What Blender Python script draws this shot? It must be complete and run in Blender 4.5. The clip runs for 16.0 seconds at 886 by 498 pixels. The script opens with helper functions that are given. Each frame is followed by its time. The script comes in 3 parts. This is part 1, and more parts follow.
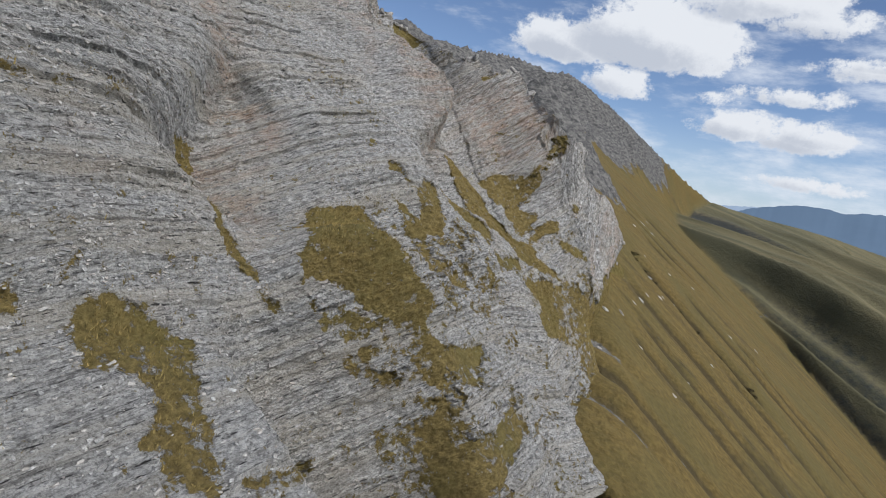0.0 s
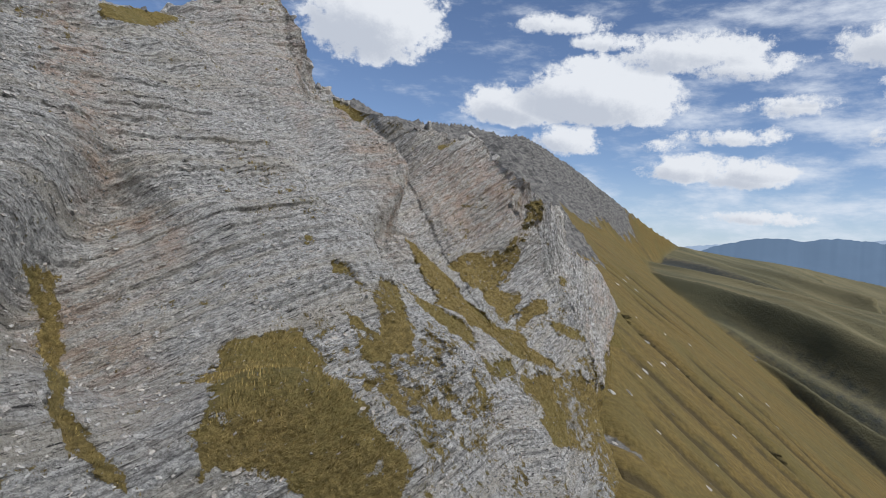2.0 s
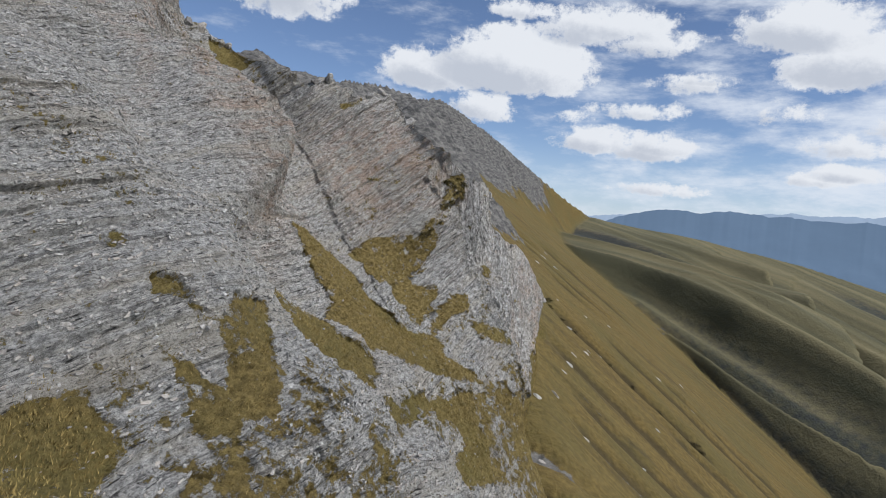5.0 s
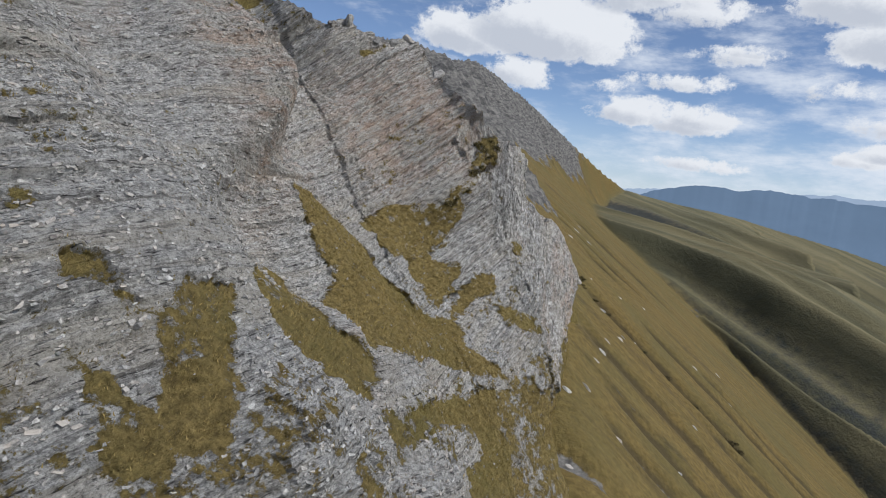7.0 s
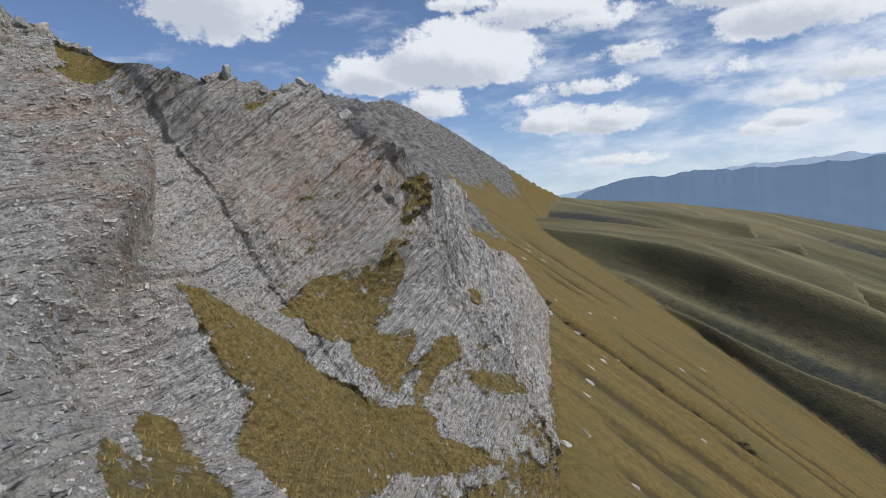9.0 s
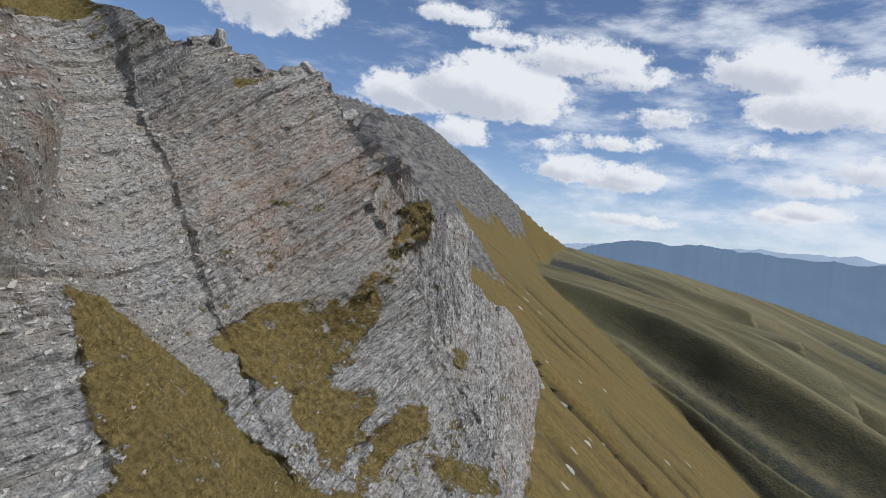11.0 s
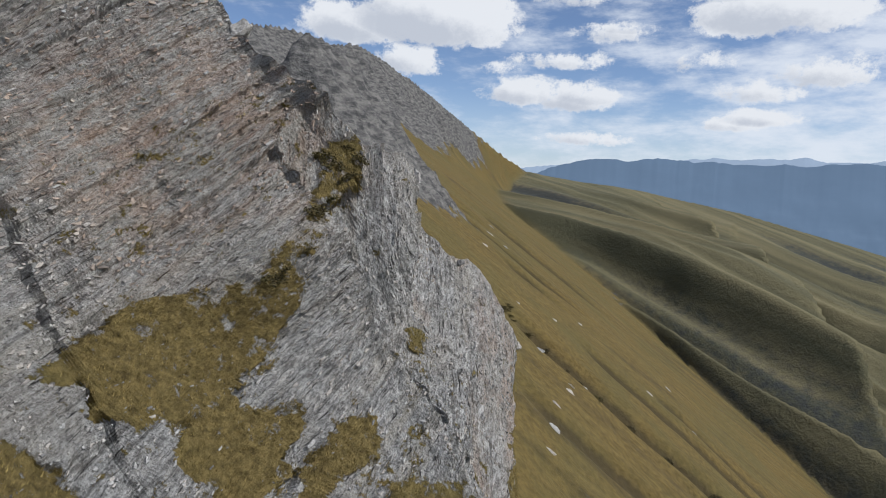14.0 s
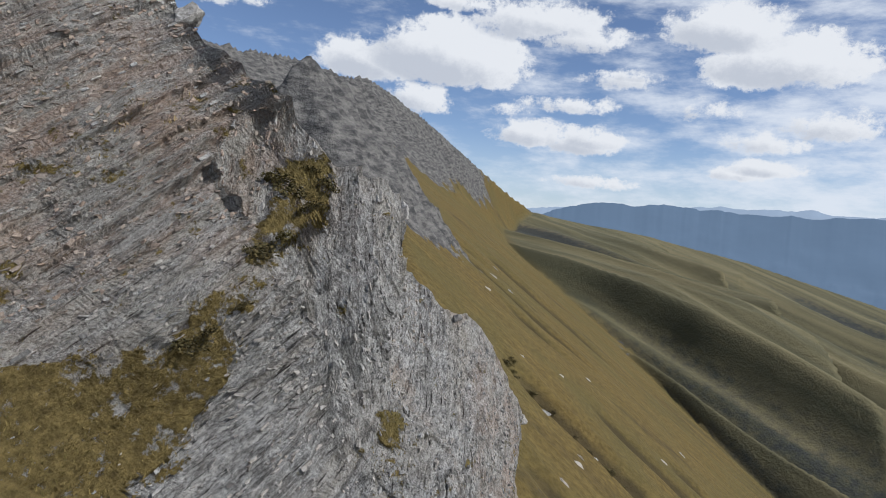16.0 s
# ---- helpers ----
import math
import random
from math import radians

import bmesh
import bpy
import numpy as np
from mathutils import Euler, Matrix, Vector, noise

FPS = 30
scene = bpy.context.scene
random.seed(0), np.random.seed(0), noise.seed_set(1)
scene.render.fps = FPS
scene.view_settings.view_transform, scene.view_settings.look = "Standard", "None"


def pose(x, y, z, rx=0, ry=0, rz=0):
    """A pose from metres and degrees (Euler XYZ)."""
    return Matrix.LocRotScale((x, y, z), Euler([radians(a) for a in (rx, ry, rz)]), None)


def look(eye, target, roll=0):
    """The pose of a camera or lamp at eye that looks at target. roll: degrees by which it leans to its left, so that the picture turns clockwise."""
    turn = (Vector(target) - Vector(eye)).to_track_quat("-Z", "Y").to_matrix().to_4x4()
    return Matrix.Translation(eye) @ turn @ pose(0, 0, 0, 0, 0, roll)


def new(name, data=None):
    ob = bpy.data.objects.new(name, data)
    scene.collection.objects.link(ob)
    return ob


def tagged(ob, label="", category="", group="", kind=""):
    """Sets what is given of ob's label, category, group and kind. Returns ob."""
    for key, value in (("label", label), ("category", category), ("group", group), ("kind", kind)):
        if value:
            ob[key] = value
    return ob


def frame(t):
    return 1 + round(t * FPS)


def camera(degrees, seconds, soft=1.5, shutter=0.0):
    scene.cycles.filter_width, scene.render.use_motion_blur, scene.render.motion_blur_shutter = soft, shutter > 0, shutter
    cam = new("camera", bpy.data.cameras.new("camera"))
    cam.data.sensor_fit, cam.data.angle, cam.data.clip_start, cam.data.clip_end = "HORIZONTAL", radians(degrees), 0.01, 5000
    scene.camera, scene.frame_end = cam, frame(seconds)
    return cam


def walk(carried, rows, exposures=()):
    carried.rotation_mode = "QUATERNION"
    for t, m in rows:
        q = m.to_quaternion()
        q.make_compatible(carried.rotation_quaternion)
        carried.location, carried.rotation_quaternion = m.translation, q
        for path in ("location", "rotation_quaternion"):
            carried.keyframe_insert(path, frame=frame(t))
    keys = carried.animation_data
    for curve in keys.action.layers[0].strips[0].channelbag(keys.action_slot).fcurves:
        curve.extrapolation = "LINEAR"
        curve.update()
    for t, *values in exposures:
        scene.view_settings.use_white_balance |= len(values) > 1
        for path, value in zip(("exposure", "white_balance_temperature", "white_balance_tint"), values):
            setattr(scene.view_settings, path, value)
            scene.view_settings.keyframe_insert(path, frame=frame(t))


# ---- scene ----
cam = camera(71.7, 16.0, soft=1.0)
PATH = [
    (0, (0.89, -8.579, 100.152), (0.985, -6.597, 99.903), 10.7),
    (0.5, (1.179, -0.937, 100.888), (1.283, 1.049, 100.682), 9.7),
    (1, (1.338, 6.206, 101.723), (1.463, 8.197, 101.583), 9.1),
    (1.5, (1.643, 13.408, 102.562), (1.774, 15.403, 102.497), 8.0),
    (2, (2.116, 19.94, 103.638), (2.277, 21.934, 103.627), 4.2),
    (2.5, (2.939, 25.728, 104.778), (3.168, 27.715, 104.804), 2.1),
    (3, (3.643, 31.113, 105.676), (3.901, 33.096, 105.709), 1.6),
    (3.5, (4.564, 35.925, 106.502), (4.861, 37.902, 106.528), -0.5),
    (4, (5.428, 41.107, 107.0), (5.765, 43.079, 106.992), 2.7),
    (4.5, (6.341, 45.44, 107.698), (6.736, 47.4, 107.651), 4.2),
    (4.7, (6.588, 46.975, 108.067), (7.02, 48.927, 107.997), 4.9),
    (6.8, (10.952, 63.759, 108.452), (11.355, 65.707, 108.241), 8.4),
    (7, (11.3, 65.99, 108.528), (11.666, 67.943, 108.304), 7.9),
    (7.5, (12.391, 70.967, 108.964), (12.747, 72.925, 108.765), 4.9),
    (8, (13.754, 75.951, 109.253), (14.186, 77.893, 109.046), 7.7),
    (8.5, (15.082, 81.133, 110.006), (15.557, 83.064, 109.796), 4.4),
    (9, (16.589, 86.228, 110.768), (17.112, 88.155, 110.665), -3.5),
    (9.5, (17.899, 91.868, 110.788), (18.268, 93.833, 110.733), 3.2),
    (10, (19.514, 96.136, 111.584), (19.951, 98.088, 111.566), 7.6),
    (10.2, (20.079, 98.066, 111.772), (20.609, 99.994, 111.799), 7.5),
    (12.3, (25.453, 112.855, 115.21), (25.91, 114.796, 115.062), 6.3),
    (12.5, (25.914, 113.971, 115.178), (26.397, 115.905, 115.016), 4.3),
    (13, (27.348, 117.959, 115.182), (27.899, 119.865, 114.934), 4.9),
    (13.5, (28.842, 121.879, 115.189), (29.426, 123.771, 114.908), 6.2),
    (14, (30.44, 125.8, 115.075), (31.097, 127.675, 114.845), 3.1),
    (14.5, (32.099, 129.99, 114.804), (32.713, 131.882, 114.595), 4.8),
    (15, (33.846, 134.207, 114.791), (34.43, 136.109, 114.592), 5.4),
    (15.5, (35.541, 138.248, 114.86), (36.165, 140.142, 114.706), 5.1),
    (16, (37.219, 142.202, 115.077), (37.861, 144.093, 114.965), 5.5),
]
walk(cam, [(t, look(eye, target, roll)) for t, eye, target, roll in PATH], [(0.0, -0.06, 6250, 10), (16.0, -0.06, 6250, 10)])

# ---- world, sun ----
SUN_AZ, SUN_EL = 128.0, 46.0          # degrees clockwise from +y, and above the horizon
sun_way = Vector((math.sin(radians(SUN_AZ)) * math.cos(radians(SUN_EL)),
                  math.cos(radians(SUN_AZ)) * math.cos(radians(SUN_EL)), math.sin(radians(SUN_EL))))
sun = new("sun", bpy.data.lights.new("sun", "SUN"))
sun.data.energy, sun.data.angle, sun.data.color = 3.9, radians(0.6), (1.0, 0.965, 0.92)
sun.matrix_world = look((0, 0, 600), Vector((0, 0, 600)) - sun_way)


class Nodes:
    """A short way to write node trees."""

    def __init__(self, tree):
        self.t = tree
        tree.nodes.clear()

    def add(self, kind, **props):
        n = self.t.nodes.new(kind)
        for k, v in props.items():
            setattr(n, k, v)
        return n

    def link(self, value, socket):
        if isinstance(value, bpy.types.NodeSocket):
            self.t.links.new(value, socket)
        else:
            socket.default_value = value

    def math(self, op, a, b=0.0, c=None, clamp=False):
        n = self.add("ShaderNodeMath", operation=op, use_clamp=clamp)
        self.link(a, n.inputs[0])
        self.link(b, n.inputs[1])
        if c is not None:
            self.link(c, n.inputs[2])
        return n.outputs[0]

    def ramp(self, value, lo, hi, smooth=True):
        n = self.add("ShaderNodeMapRange", interpolation_type="SMOOTHSTEP" if smooth else "LINEAR")
        self.link(value, n.inputs[0])
        n.inputs[1].default_value, n.inputs[2].default_value = lo, hi
        return n.outputs[0]

    def mix(self, f, a, b, blend="MIX"):
        n = self.add("ShaderNodeMix", data_type="RGBA", blend_type=blend)
        self.link(f, n.inputs[0])
        self.link(a if not isinstance(a, tuple) else (*a, 1.0), n.inputs[6])
        self.link(b if not isinstance(b, tuple) else (*b, 1.0), n.inputs[7])
        return n.outputs[2]

    def noise(self, vector, scale, detail=4.0, rough=0.55, lac=2.0):
        n = self.add("ShaderNodeTexNoise")
        self.link(vector, n.inputs["Vector"])
        n.inputs["Scale"].default_value, n.inputs["Detail"].default_value = scale, detail
        n.inputs["Roughness"].default_value, n.inputs["Lacunarity"].default_value = rough, lac
        return n.outputs[0]

    def mapping(self, vector, scale=(1, 1, 1), turn=(0, 0, 0), shift=(0, 0, 0)):
        n = self.add("ShaderNodeMapping")
        self.link(vector, n.inputs[0])
        n.inputs[1].default_value = shift
        n.inputs[2].default_value = [radians(a) for a in turn]
        n.inputs[3].default_value = scale
        return n.outputs[0]


def cloudy_sky():
    w = bpy.data.worlds.new("sky")
    scene.world = w
    w.use_nodes = True
    g = Nodes(w.node_tree)
    sky = g.add("ShaderNodeTexSky", sky_type="NISHITA", sun_disc=False)
    sky.sun_elevation, sky.sun_rotation = radians(SUN_EL), radians(SUN_AZ)
    sky.altitude, sky.air_density, sky.dust_density = 2300, 1.0, 0.6
    way = g.add("ShaderNodeTexCoord").outputs["Generated"]
    sep = g.add("ShaderNodeSeparateXYZ")
    g.link(way, sep.inputs[0])
    x, y, z = sep.outputs
    az = g.math("MULTIPLY", g.math("ARCTAN2", x, y), 57.2958)
    el = g.math("MULTIPLY", g.math("ARCSINE", z), 57.2958)
    comb = g.add("ShaderNodeCombineXYZ")
    g.link(az, comb.inputs[0])
    g.link(g.math("MULTIPLY", el, 1.2), comb.inputs[1])
    flat = comb.outputs[0]
    warp = g.noise(flat, 0.20, 7.0, 0.66)
    fine = g.noise(g.mapping(flat, shift=(31, 7, 3)), 0.75, 7.0, 0.68)
    edge = g.math("ADD", g.math("MULTIPLY", g.math("SUBTRACT", warp, 0.5), 3.0),
                  g.math("MULTIPLY", g.math("SUBTRACT", fine, 0.5), 2.4))
    dens, shade = None, None
    for a, e, ra, re, k in CLOUDS:
        da = g.math("DIVIDE", g.math("SUBTRACT", az, a), ra)
        up = g.math("DIVIDE", g.math("SUBTRACT", el, e), re)
        # flat undersides: the lower half falls off faster
        de = g.math("MAXIMUM", up, g.math("MULTIPLY", up, -1.6))
        r2 = g.math("ADD", g.math("MULTIPLY", da, da), g.math("MULTIPLY", de, de))
        b = g.math("MULTIPLY", g.math("SUBTRACT", 1.0, r2), k)
        dens = b if dens is None else g.math("MAXIMUM", dens, b)
        # the side turned from the sun: below and to the left
        dark = g.math("SUBTRACT", 0.25, g.math("ADD", g.math("MULTIPLY", da, 0.45), g.math("MULTIPLY", up, 0.95)))
        dark = g.math("MULTIPLY", g.math("MAXIMUM", g.math("ADD", b, 0.25), 0.0), dark)
        shade = dark if shade is None else g.math("MAXIMUM", shade, dark)
    dens = g.math("MAXIMUM", dens, -1.2)
    body = g.math("ADD", dens, edge)
    cover = g.ramp(body, -0.10, 0.60)
    # thin streaks of high cloud, thicker toward the horizon and the sun
    long = g.mapping(flat, scale=(0.5, 1.2, 1), turn=(0, 0, -12))
    streak = g.noise(long, 0.22, 8.0, 0.62)
    amount = g.math("ADD", g.math("MULTIPLY", g.ramp(az, 15.0, 55.0, False), 0.17), g.math("MULTIPLY", g.ramp(el, 14.0, 1.0, False), 0.05))
    thin = g.ramp(g.math("ADD", streak, amount), 0.50, 0.80)
    low = g.ramp(el, 9.0, -1.0)
    base = g.mix(1.0, sky.outputs[0], (0.105, 0.105, 0.112), "MULTIPLY")
    base = g.mix(g.math("MULTIPLY", low, 0.65), base, (0.55, 0.63, 0.73))
    base = g.mix(g.math("MULTIPLY", thin, 0.85), base, (0.80, 0.84, 0.90))
    # undersides are grey where the body is deep
    deep = g.ramp(g.math("ADD", shade, g.math("MULTIPLY", g.math("SUBTRACT", fine, 0.5), 0.9)), 0.05, 0.75)
    white = g.mix(g.math("MULTIPLY", deep, 0.75), (0.84, 0.855, 0.88), (0.48, 0.52, 0.60))
    final = g.mix(cover, base, white)
    bg = g.add("ShaderNodeBackground")
    g.link(final, bg.inputs[0])
    out = g.add("ShaderNodeOutputWorld")
    g.link(bg.outputs[0], out.inputs[0])


LOW_CLOUDS = [
    (10.6, 12.8, 5.2, 2.5, 1.4), (17.8, 13.8, 8.4, 3.9, 1.7), (24.4, 17.4, 5.3, 2.4, 1.1), (29.9, 16.2, 5, 1.8, 0.9),
    (25.6, 7.9, 3.7, 1.7, 1.1), (30.6, 7.4, 3.9, 1.6, 1.1), (15.5, 10.2, 3.4, 2, 1), (34, 13.1, 3.9, 1.2, 0.7),
    (41.8, 17, 5.5, 2.8, 1.4), (45.3, 8.2, 3.2, 1.3, 0.7), (40.3, 10.7, 3.2, 1.2, 0.6), (29.2, 10.7, 4.2, 1, 0.6),
    (32, 4.1, 4.1, 0.8, 0.6),
]
HIGH_CLOUDS = [
    (23.4, 9.8, 2, 0.7, 0.4), (45.6, 6.1, 2.9, 0.9, 0.8), (-3.3, 19.2, 7.1, 5.4, 1.6), (14, 20.1, 4.2, 1.1, 0.7),
    (18.7, 18.6, 3.5, 0.9, 0.7), (26.6, 17.5, 5.9, 1.9, 0.9), (34.7, 13.4, 2.5, 0.6, 0.5), (31.4, 7.8, 3.4, 1.4, 1),
    (46.5, 14.3, 7.1, 3, 1.3), (50.2, 9.5, 4.3, 1.7, 0.9), (43.4, 5.6, 2.5, 0.8, 0.6), (-45, 30, 16, 9, 1),
    (80, 24, 20, 8, 0.9),
]
CLOUDS = LOW_CLOUDS + HIGH_CLOUDS
cloudy_sky()


# ---- vectorised noise for the landforms ----
def lattice(ix, iy, iz, seed):
    h = (ix * 73856093) ^ (iy * 19349663) ^ (iz * 83492791) ^ (seed * 2654435 + 97)
    h = (h ^ (h >> 13)) * 1274126177 & 0x7FFFFFFF
    h = (h ^ (h >> 16)) * 668265263 & 0x7FFFFFFF
    return ((h ^ (h >> 15)) & 0xFFFF) / 65535.0


def vnoise(x, y, z, seed=0):
    """Value noise, 0 to 1."""
    fx, fy, fz = np.floor(x), np.floor(y), np.floor(z)
    ix, iy, iz = fx.astype(np.int64), fy.astype(np.int64), fz.astype(np.int64)
    tx, ty, tz = x - fx, y - fy, z - fz
    tx, ty, tz = (t * t * (3 - 2 * t) for t in (tx, ty, tz))
    total = 0
    for a in (0, 1):
        for b in (0, 1):
            for c in (0, 1):
                total = total + lattice(ix + a, iy + b, iz + c, seed) * (tx if a else 1 - tx) * (ty if b else 1 - ty) * (tz if c else 1 - tz)
    return total


def fbm(x, y, z, octaves=4, gain=0.5, seed=0):
    """Summed octaves, about -1 to 1."""
    total, amp, norm = 0, 1.0, 0.0
    for o in range(octaves):
        total = total + amp * (2 * vnoise(x, y, z, seed + o) - 1)
        norm += amp
        amp *= gain
        x, y, z = x * 2.03 + 11.3, y * 2.03 + 5.7, z * 2.03 + 3.1
    return total / norm


def steps(s, seed):
    """One random value for each bed of rock, with a short ramp between beds."""
    i = np.floor(s)
    f = np.clip((s - i - 0.82) / 0.18, 0, 1)
    i = i.astype(np.int64)
    zero = np.zeros_like(i)
    return lattice(i, zero, zero, seed) * (1 - f) + lattice(i + 1, zero, zero, seed) * f


# ---- the landform ----
# The near face is a sheet over the axes U (along it) and V (up it); W is the depth into the mountain.
AXIS_U = np.array((0.76338629, 0.64594224, 0.0))
AXIS_V = np.array((-0.32708557, 0.38655567, 0.8623165))
AXIS_W = np.array((-0.55700665, 0.65828059, -0.50636968))
# rock facets: u, v, depth, lean along u, lean along v
FACETS_WEST = [
    (-41.7, 108.1, -6.0, 0.25, 0.63), (-29.3, 176.6, 39.5, 0.20, 0.41), (8.6, 86.1, 4.1, -0.00, 0.63), (19, 110.5, 14.5, 0.41, 0.14),
    (23.1, 145, 24.1, 0.28, 0.32), (41.2, 131.7, 41.9, -0.70, 0.41), (46.8, 96.6, 16.9, -0.27, -0.47), (52.3, 174, 46.5, 0.10, 0.45),
    (65.4, 124.5, 28.5, -0.16, 0.27), (65.5, 155.4, 38.4, -0.01, 0.24), (70.3, 204.6, 60.1, 0.21, 0.58), (75, 135.6, 27.3, 0.05, 0.52),
    (77.9, 93.8, 21.3, 0.34, 0.25), (84.2, 129.4, 34.7, 0.23, 0.71),
]
FACETS_MIDDLE = [
    (91.4, 162.2, 43.3, -0.33, 0.20), (93.1, 210.5, 62.7, -0.01, 0.64), (95.3, 231.6, 66.2, -0.09, 0.04), (99.2, 117.1, 31.0, 0.31, 0.33),
    (106.4, 140.8, 51.0, -0.25, 0.26), (110.1, 202, 72.4, 0.29, 0.25), (121.3, 148.8, 56.5, 0.30, 0.30), (121.6, 184.6, 68.9, 0.04, 0.42),
    (125.1, 111.1, 44.8, 0.14, 0.08), (137.8, 165.1, 61.5, -0.25, 0.15), (138, 139.2, 57.1, -0.09, 0.30),
    (148.8, 194.5, 57.1, -0.33, 0.33),
]
FACETS_EAST = [
    (152.6, 177.5, 55.2, -0.70, 0.33), (157.3, 133.6, 49.2, -0.07, 0.15), (157.4, 159.6, 46.8, -0.40, -0.00), (178, 119.7, 55.4, 0.20, 0.11),
    (183.2, 148.1, 56.1, -0.07, 0.01), (185, 102.4, 62.3, 0.19, 0.30), (196.4, 134.2, 56.5, 0.19, -0.11), (206.7, 119.3, 71.0, 0.30, 0.17),
    (212.4, 148.3, 65.9, 0.63, 0.18), (225.6, 105.3, 76.7, 0.15, 0.49), (226.6, 134.3, 71.6, 0.49, -0.14), (245.6, 125.3, 85.0, 0.72, 0.60),
]
FACETS = np.array(FACETS_WEST + FACETS_MIDDLE + FACETS_EAST, float)


def facet_depth(u, v):
    shape = u.shape
    u, v = u.ravel(), v.ravel()
    d2 = [(u - f[0]) ** 2 + (v - f[1]) ** 2 for f in FACETS]
    least = np.minimum.reduce(d2)
    top, total = 0, 0
    for f, d in zip(FACETS, d2):
        k = np.exp(-(d - least) / (2 * 7.0 ** 2))
        top = top + k * (f[2] + f[3] * (u - f[0]) + f[4] * (v - f[1]))
        total = total + k
    return (top / total).reshape(shape)


CREST_U = [-120, 20, 48, 56, 65, 72, 76, 87, 102, 104, 108, 115, 124, 131, 132, 135, 137, 140, 144, 146, 148, 154, 156, 157.5, 158.5, 160, 162, 164, 168, 178, 186, 187.5, 192, 196, 199, 204, 221, 236, 262]
CREST_V = [200, 200, 201, 209, 217, 228, 228, 234, 240, 230, 222, 221, 221, 219, 208, 200, 197, 198, 197, 193, 192, 194, 192, 188, 181, 174, 167, 164.5, 161, 160, 157, 151.5, 150.5, 147, 140, 135, 128, 112, 85]


def crest_v(u):
    jag = 1.2 * fbm(u * 0.35, u * 0, u * 0, 4, 0.6, 40)
    return np.interp(u, CREST_U, CREST_V) + jag


def grass_plane(x, y):
    return -0.639 * x + 0.403 * y + 30.6


BEDS_WEST, BEDS_EAST = (-0.495, 0.226, 0.839), (-0.617, 0.08, 0.783)


def bed_coord(x, y, z):
    """Metres across the beds: they rise to the right, gently warped; those of the pale spur stand on edge."""
    warp = 1.6 * fbm(x * 0.03, y * 0.03, z * 0.03, 3, 0.5, 7)
    east = np.clip((0.763 * x + 0.646 * y - 92) / 30, 0, 1)
    nx, ny, nz = (a + (b - a) * east for a, b in zip(BEDS_WEST, BEDS_EAST))
    return nx * x + ny * (y - 190) + nz * (z - 120) + warp


def spur_weight(u, v):
    """1 on the pale spur, whose beds stand on edge."""
    a = np.clip((u - 152 - 0.25 * (150 - v)) / 10, 0, 1)
    return a * np.clip((175 - v) / 10, 0, 1)


def face_point(u, v, soft=None):
    """A point of the rock face, with its rock weathered out along the beds."""
    w = facet_depth(u, v)
    p = u[..., None] * AXIS_U + v[..., None] * AXIS_V + w[..., None] * AXIS_W
    x, y, z = p[..., 0], p[..., 1], p[..., 2]
    spur = spur_weight(u, v)
    b = bed_coord(x, y, z)
    side = 0.85 * x - 0.45 * y + 0.22 * z + 1.5 * fbm(x * 0.05, y * 0.05, z * 0.05, 3, 0.5, 9)
    rough = np.clip(0.65 + 0.9 * fbm(x * 0.04, y * 0.04, z * 0.04, 3, 0.5, 15), 0.2, 1.3)
    along_bed = np.where(spur > 0.5, v, u)
    c = np.where(spur > 0.5, side, b)
    ragged = 0.35 * fbm(along_bed * 0.5, c * 0.4, c * 0, 3, 0.6, 17)
    c = c + ragged
    lay = (steps(c / 2.3, 1) - 0.5) * 1.6 + (steps(c / 0.9, 2) - 0.5) * 1.0
    sliver = fbm(c * 1.25, along_bed * 0.16, z * 0.05, 3, 0.62, 18)
    block = vnoise(c * 0.9, along_bed * 0.55, z * 0, 19) - 0.5
    gully = np.abs(fbm(u * 0.030, v * 0.010, u * 0, 3, 0.5, 21))
    push = rough * (lay + 0.75 * sliver + 0.6 * block) + 0.4 - 1.3 * np.exp(-(gully / 0.16) ** 2)
    push = push + 1.8 * fbm(x * 0.09, y * 0.09, z * 0.09, 4, 0.55, 30) + 0.45 * fbm(x * 0.8, y * 0.8, z * 0.8, 2, 0.5, 33)
    soft = turf_cover(u, v, p) if soft is None else soft
    push = np.where(soft > 0.5, 0.35 * push + 0.25 * fbm(x * 1.1, y * 1.1, z * 1.1, 3, 0.6, 35), push)
    return p - push[..., None] * AXIS_W


def mesh_grid(name, pts, material, smooth=True, keep=None, flip=False):
    n, m = pts.shape[:2]
    idx = np.arange(n * m).reshape(n, m)
    quads = np.stack([idx[:-1, :-1], idx[:-1, 1:], idx[1:, 1:], idx[1:, :-1]], -1)
    if keep is not None:
        quads = quads[keep]
    quads = quads.reshape(-1, 4)
    if flip:
        quads = quads[:, ::-1]
    me = bpy.data.meshes.new(name)
    me.vertices.add(n * m)
    me.vertices.foreach_set("co", pts.astype(np.float32).ravel())
    me.loops.add(quads.size)
    me.loops.foreach_set("vertex_index", quads.astype(np.int32).ravel())
    me.polygons.add(len(quads))
    me.polygons.foreach_set("loop_start", np.arange(0, quads.size, 4, dtype=np.int32))
    me.polygons.foreach_set("use_smooth", np.full(len(quads), smooth))
    me.update(calc_edges=True)
    me.materials.append(material)
    return new(name, me)


def put_attribute(ob, name, values):
    a = ob.data.attributes.new(name, "FLOAT", "POINT")
    a.data.foreach_set("value", values.astype(np.float32).ravel())

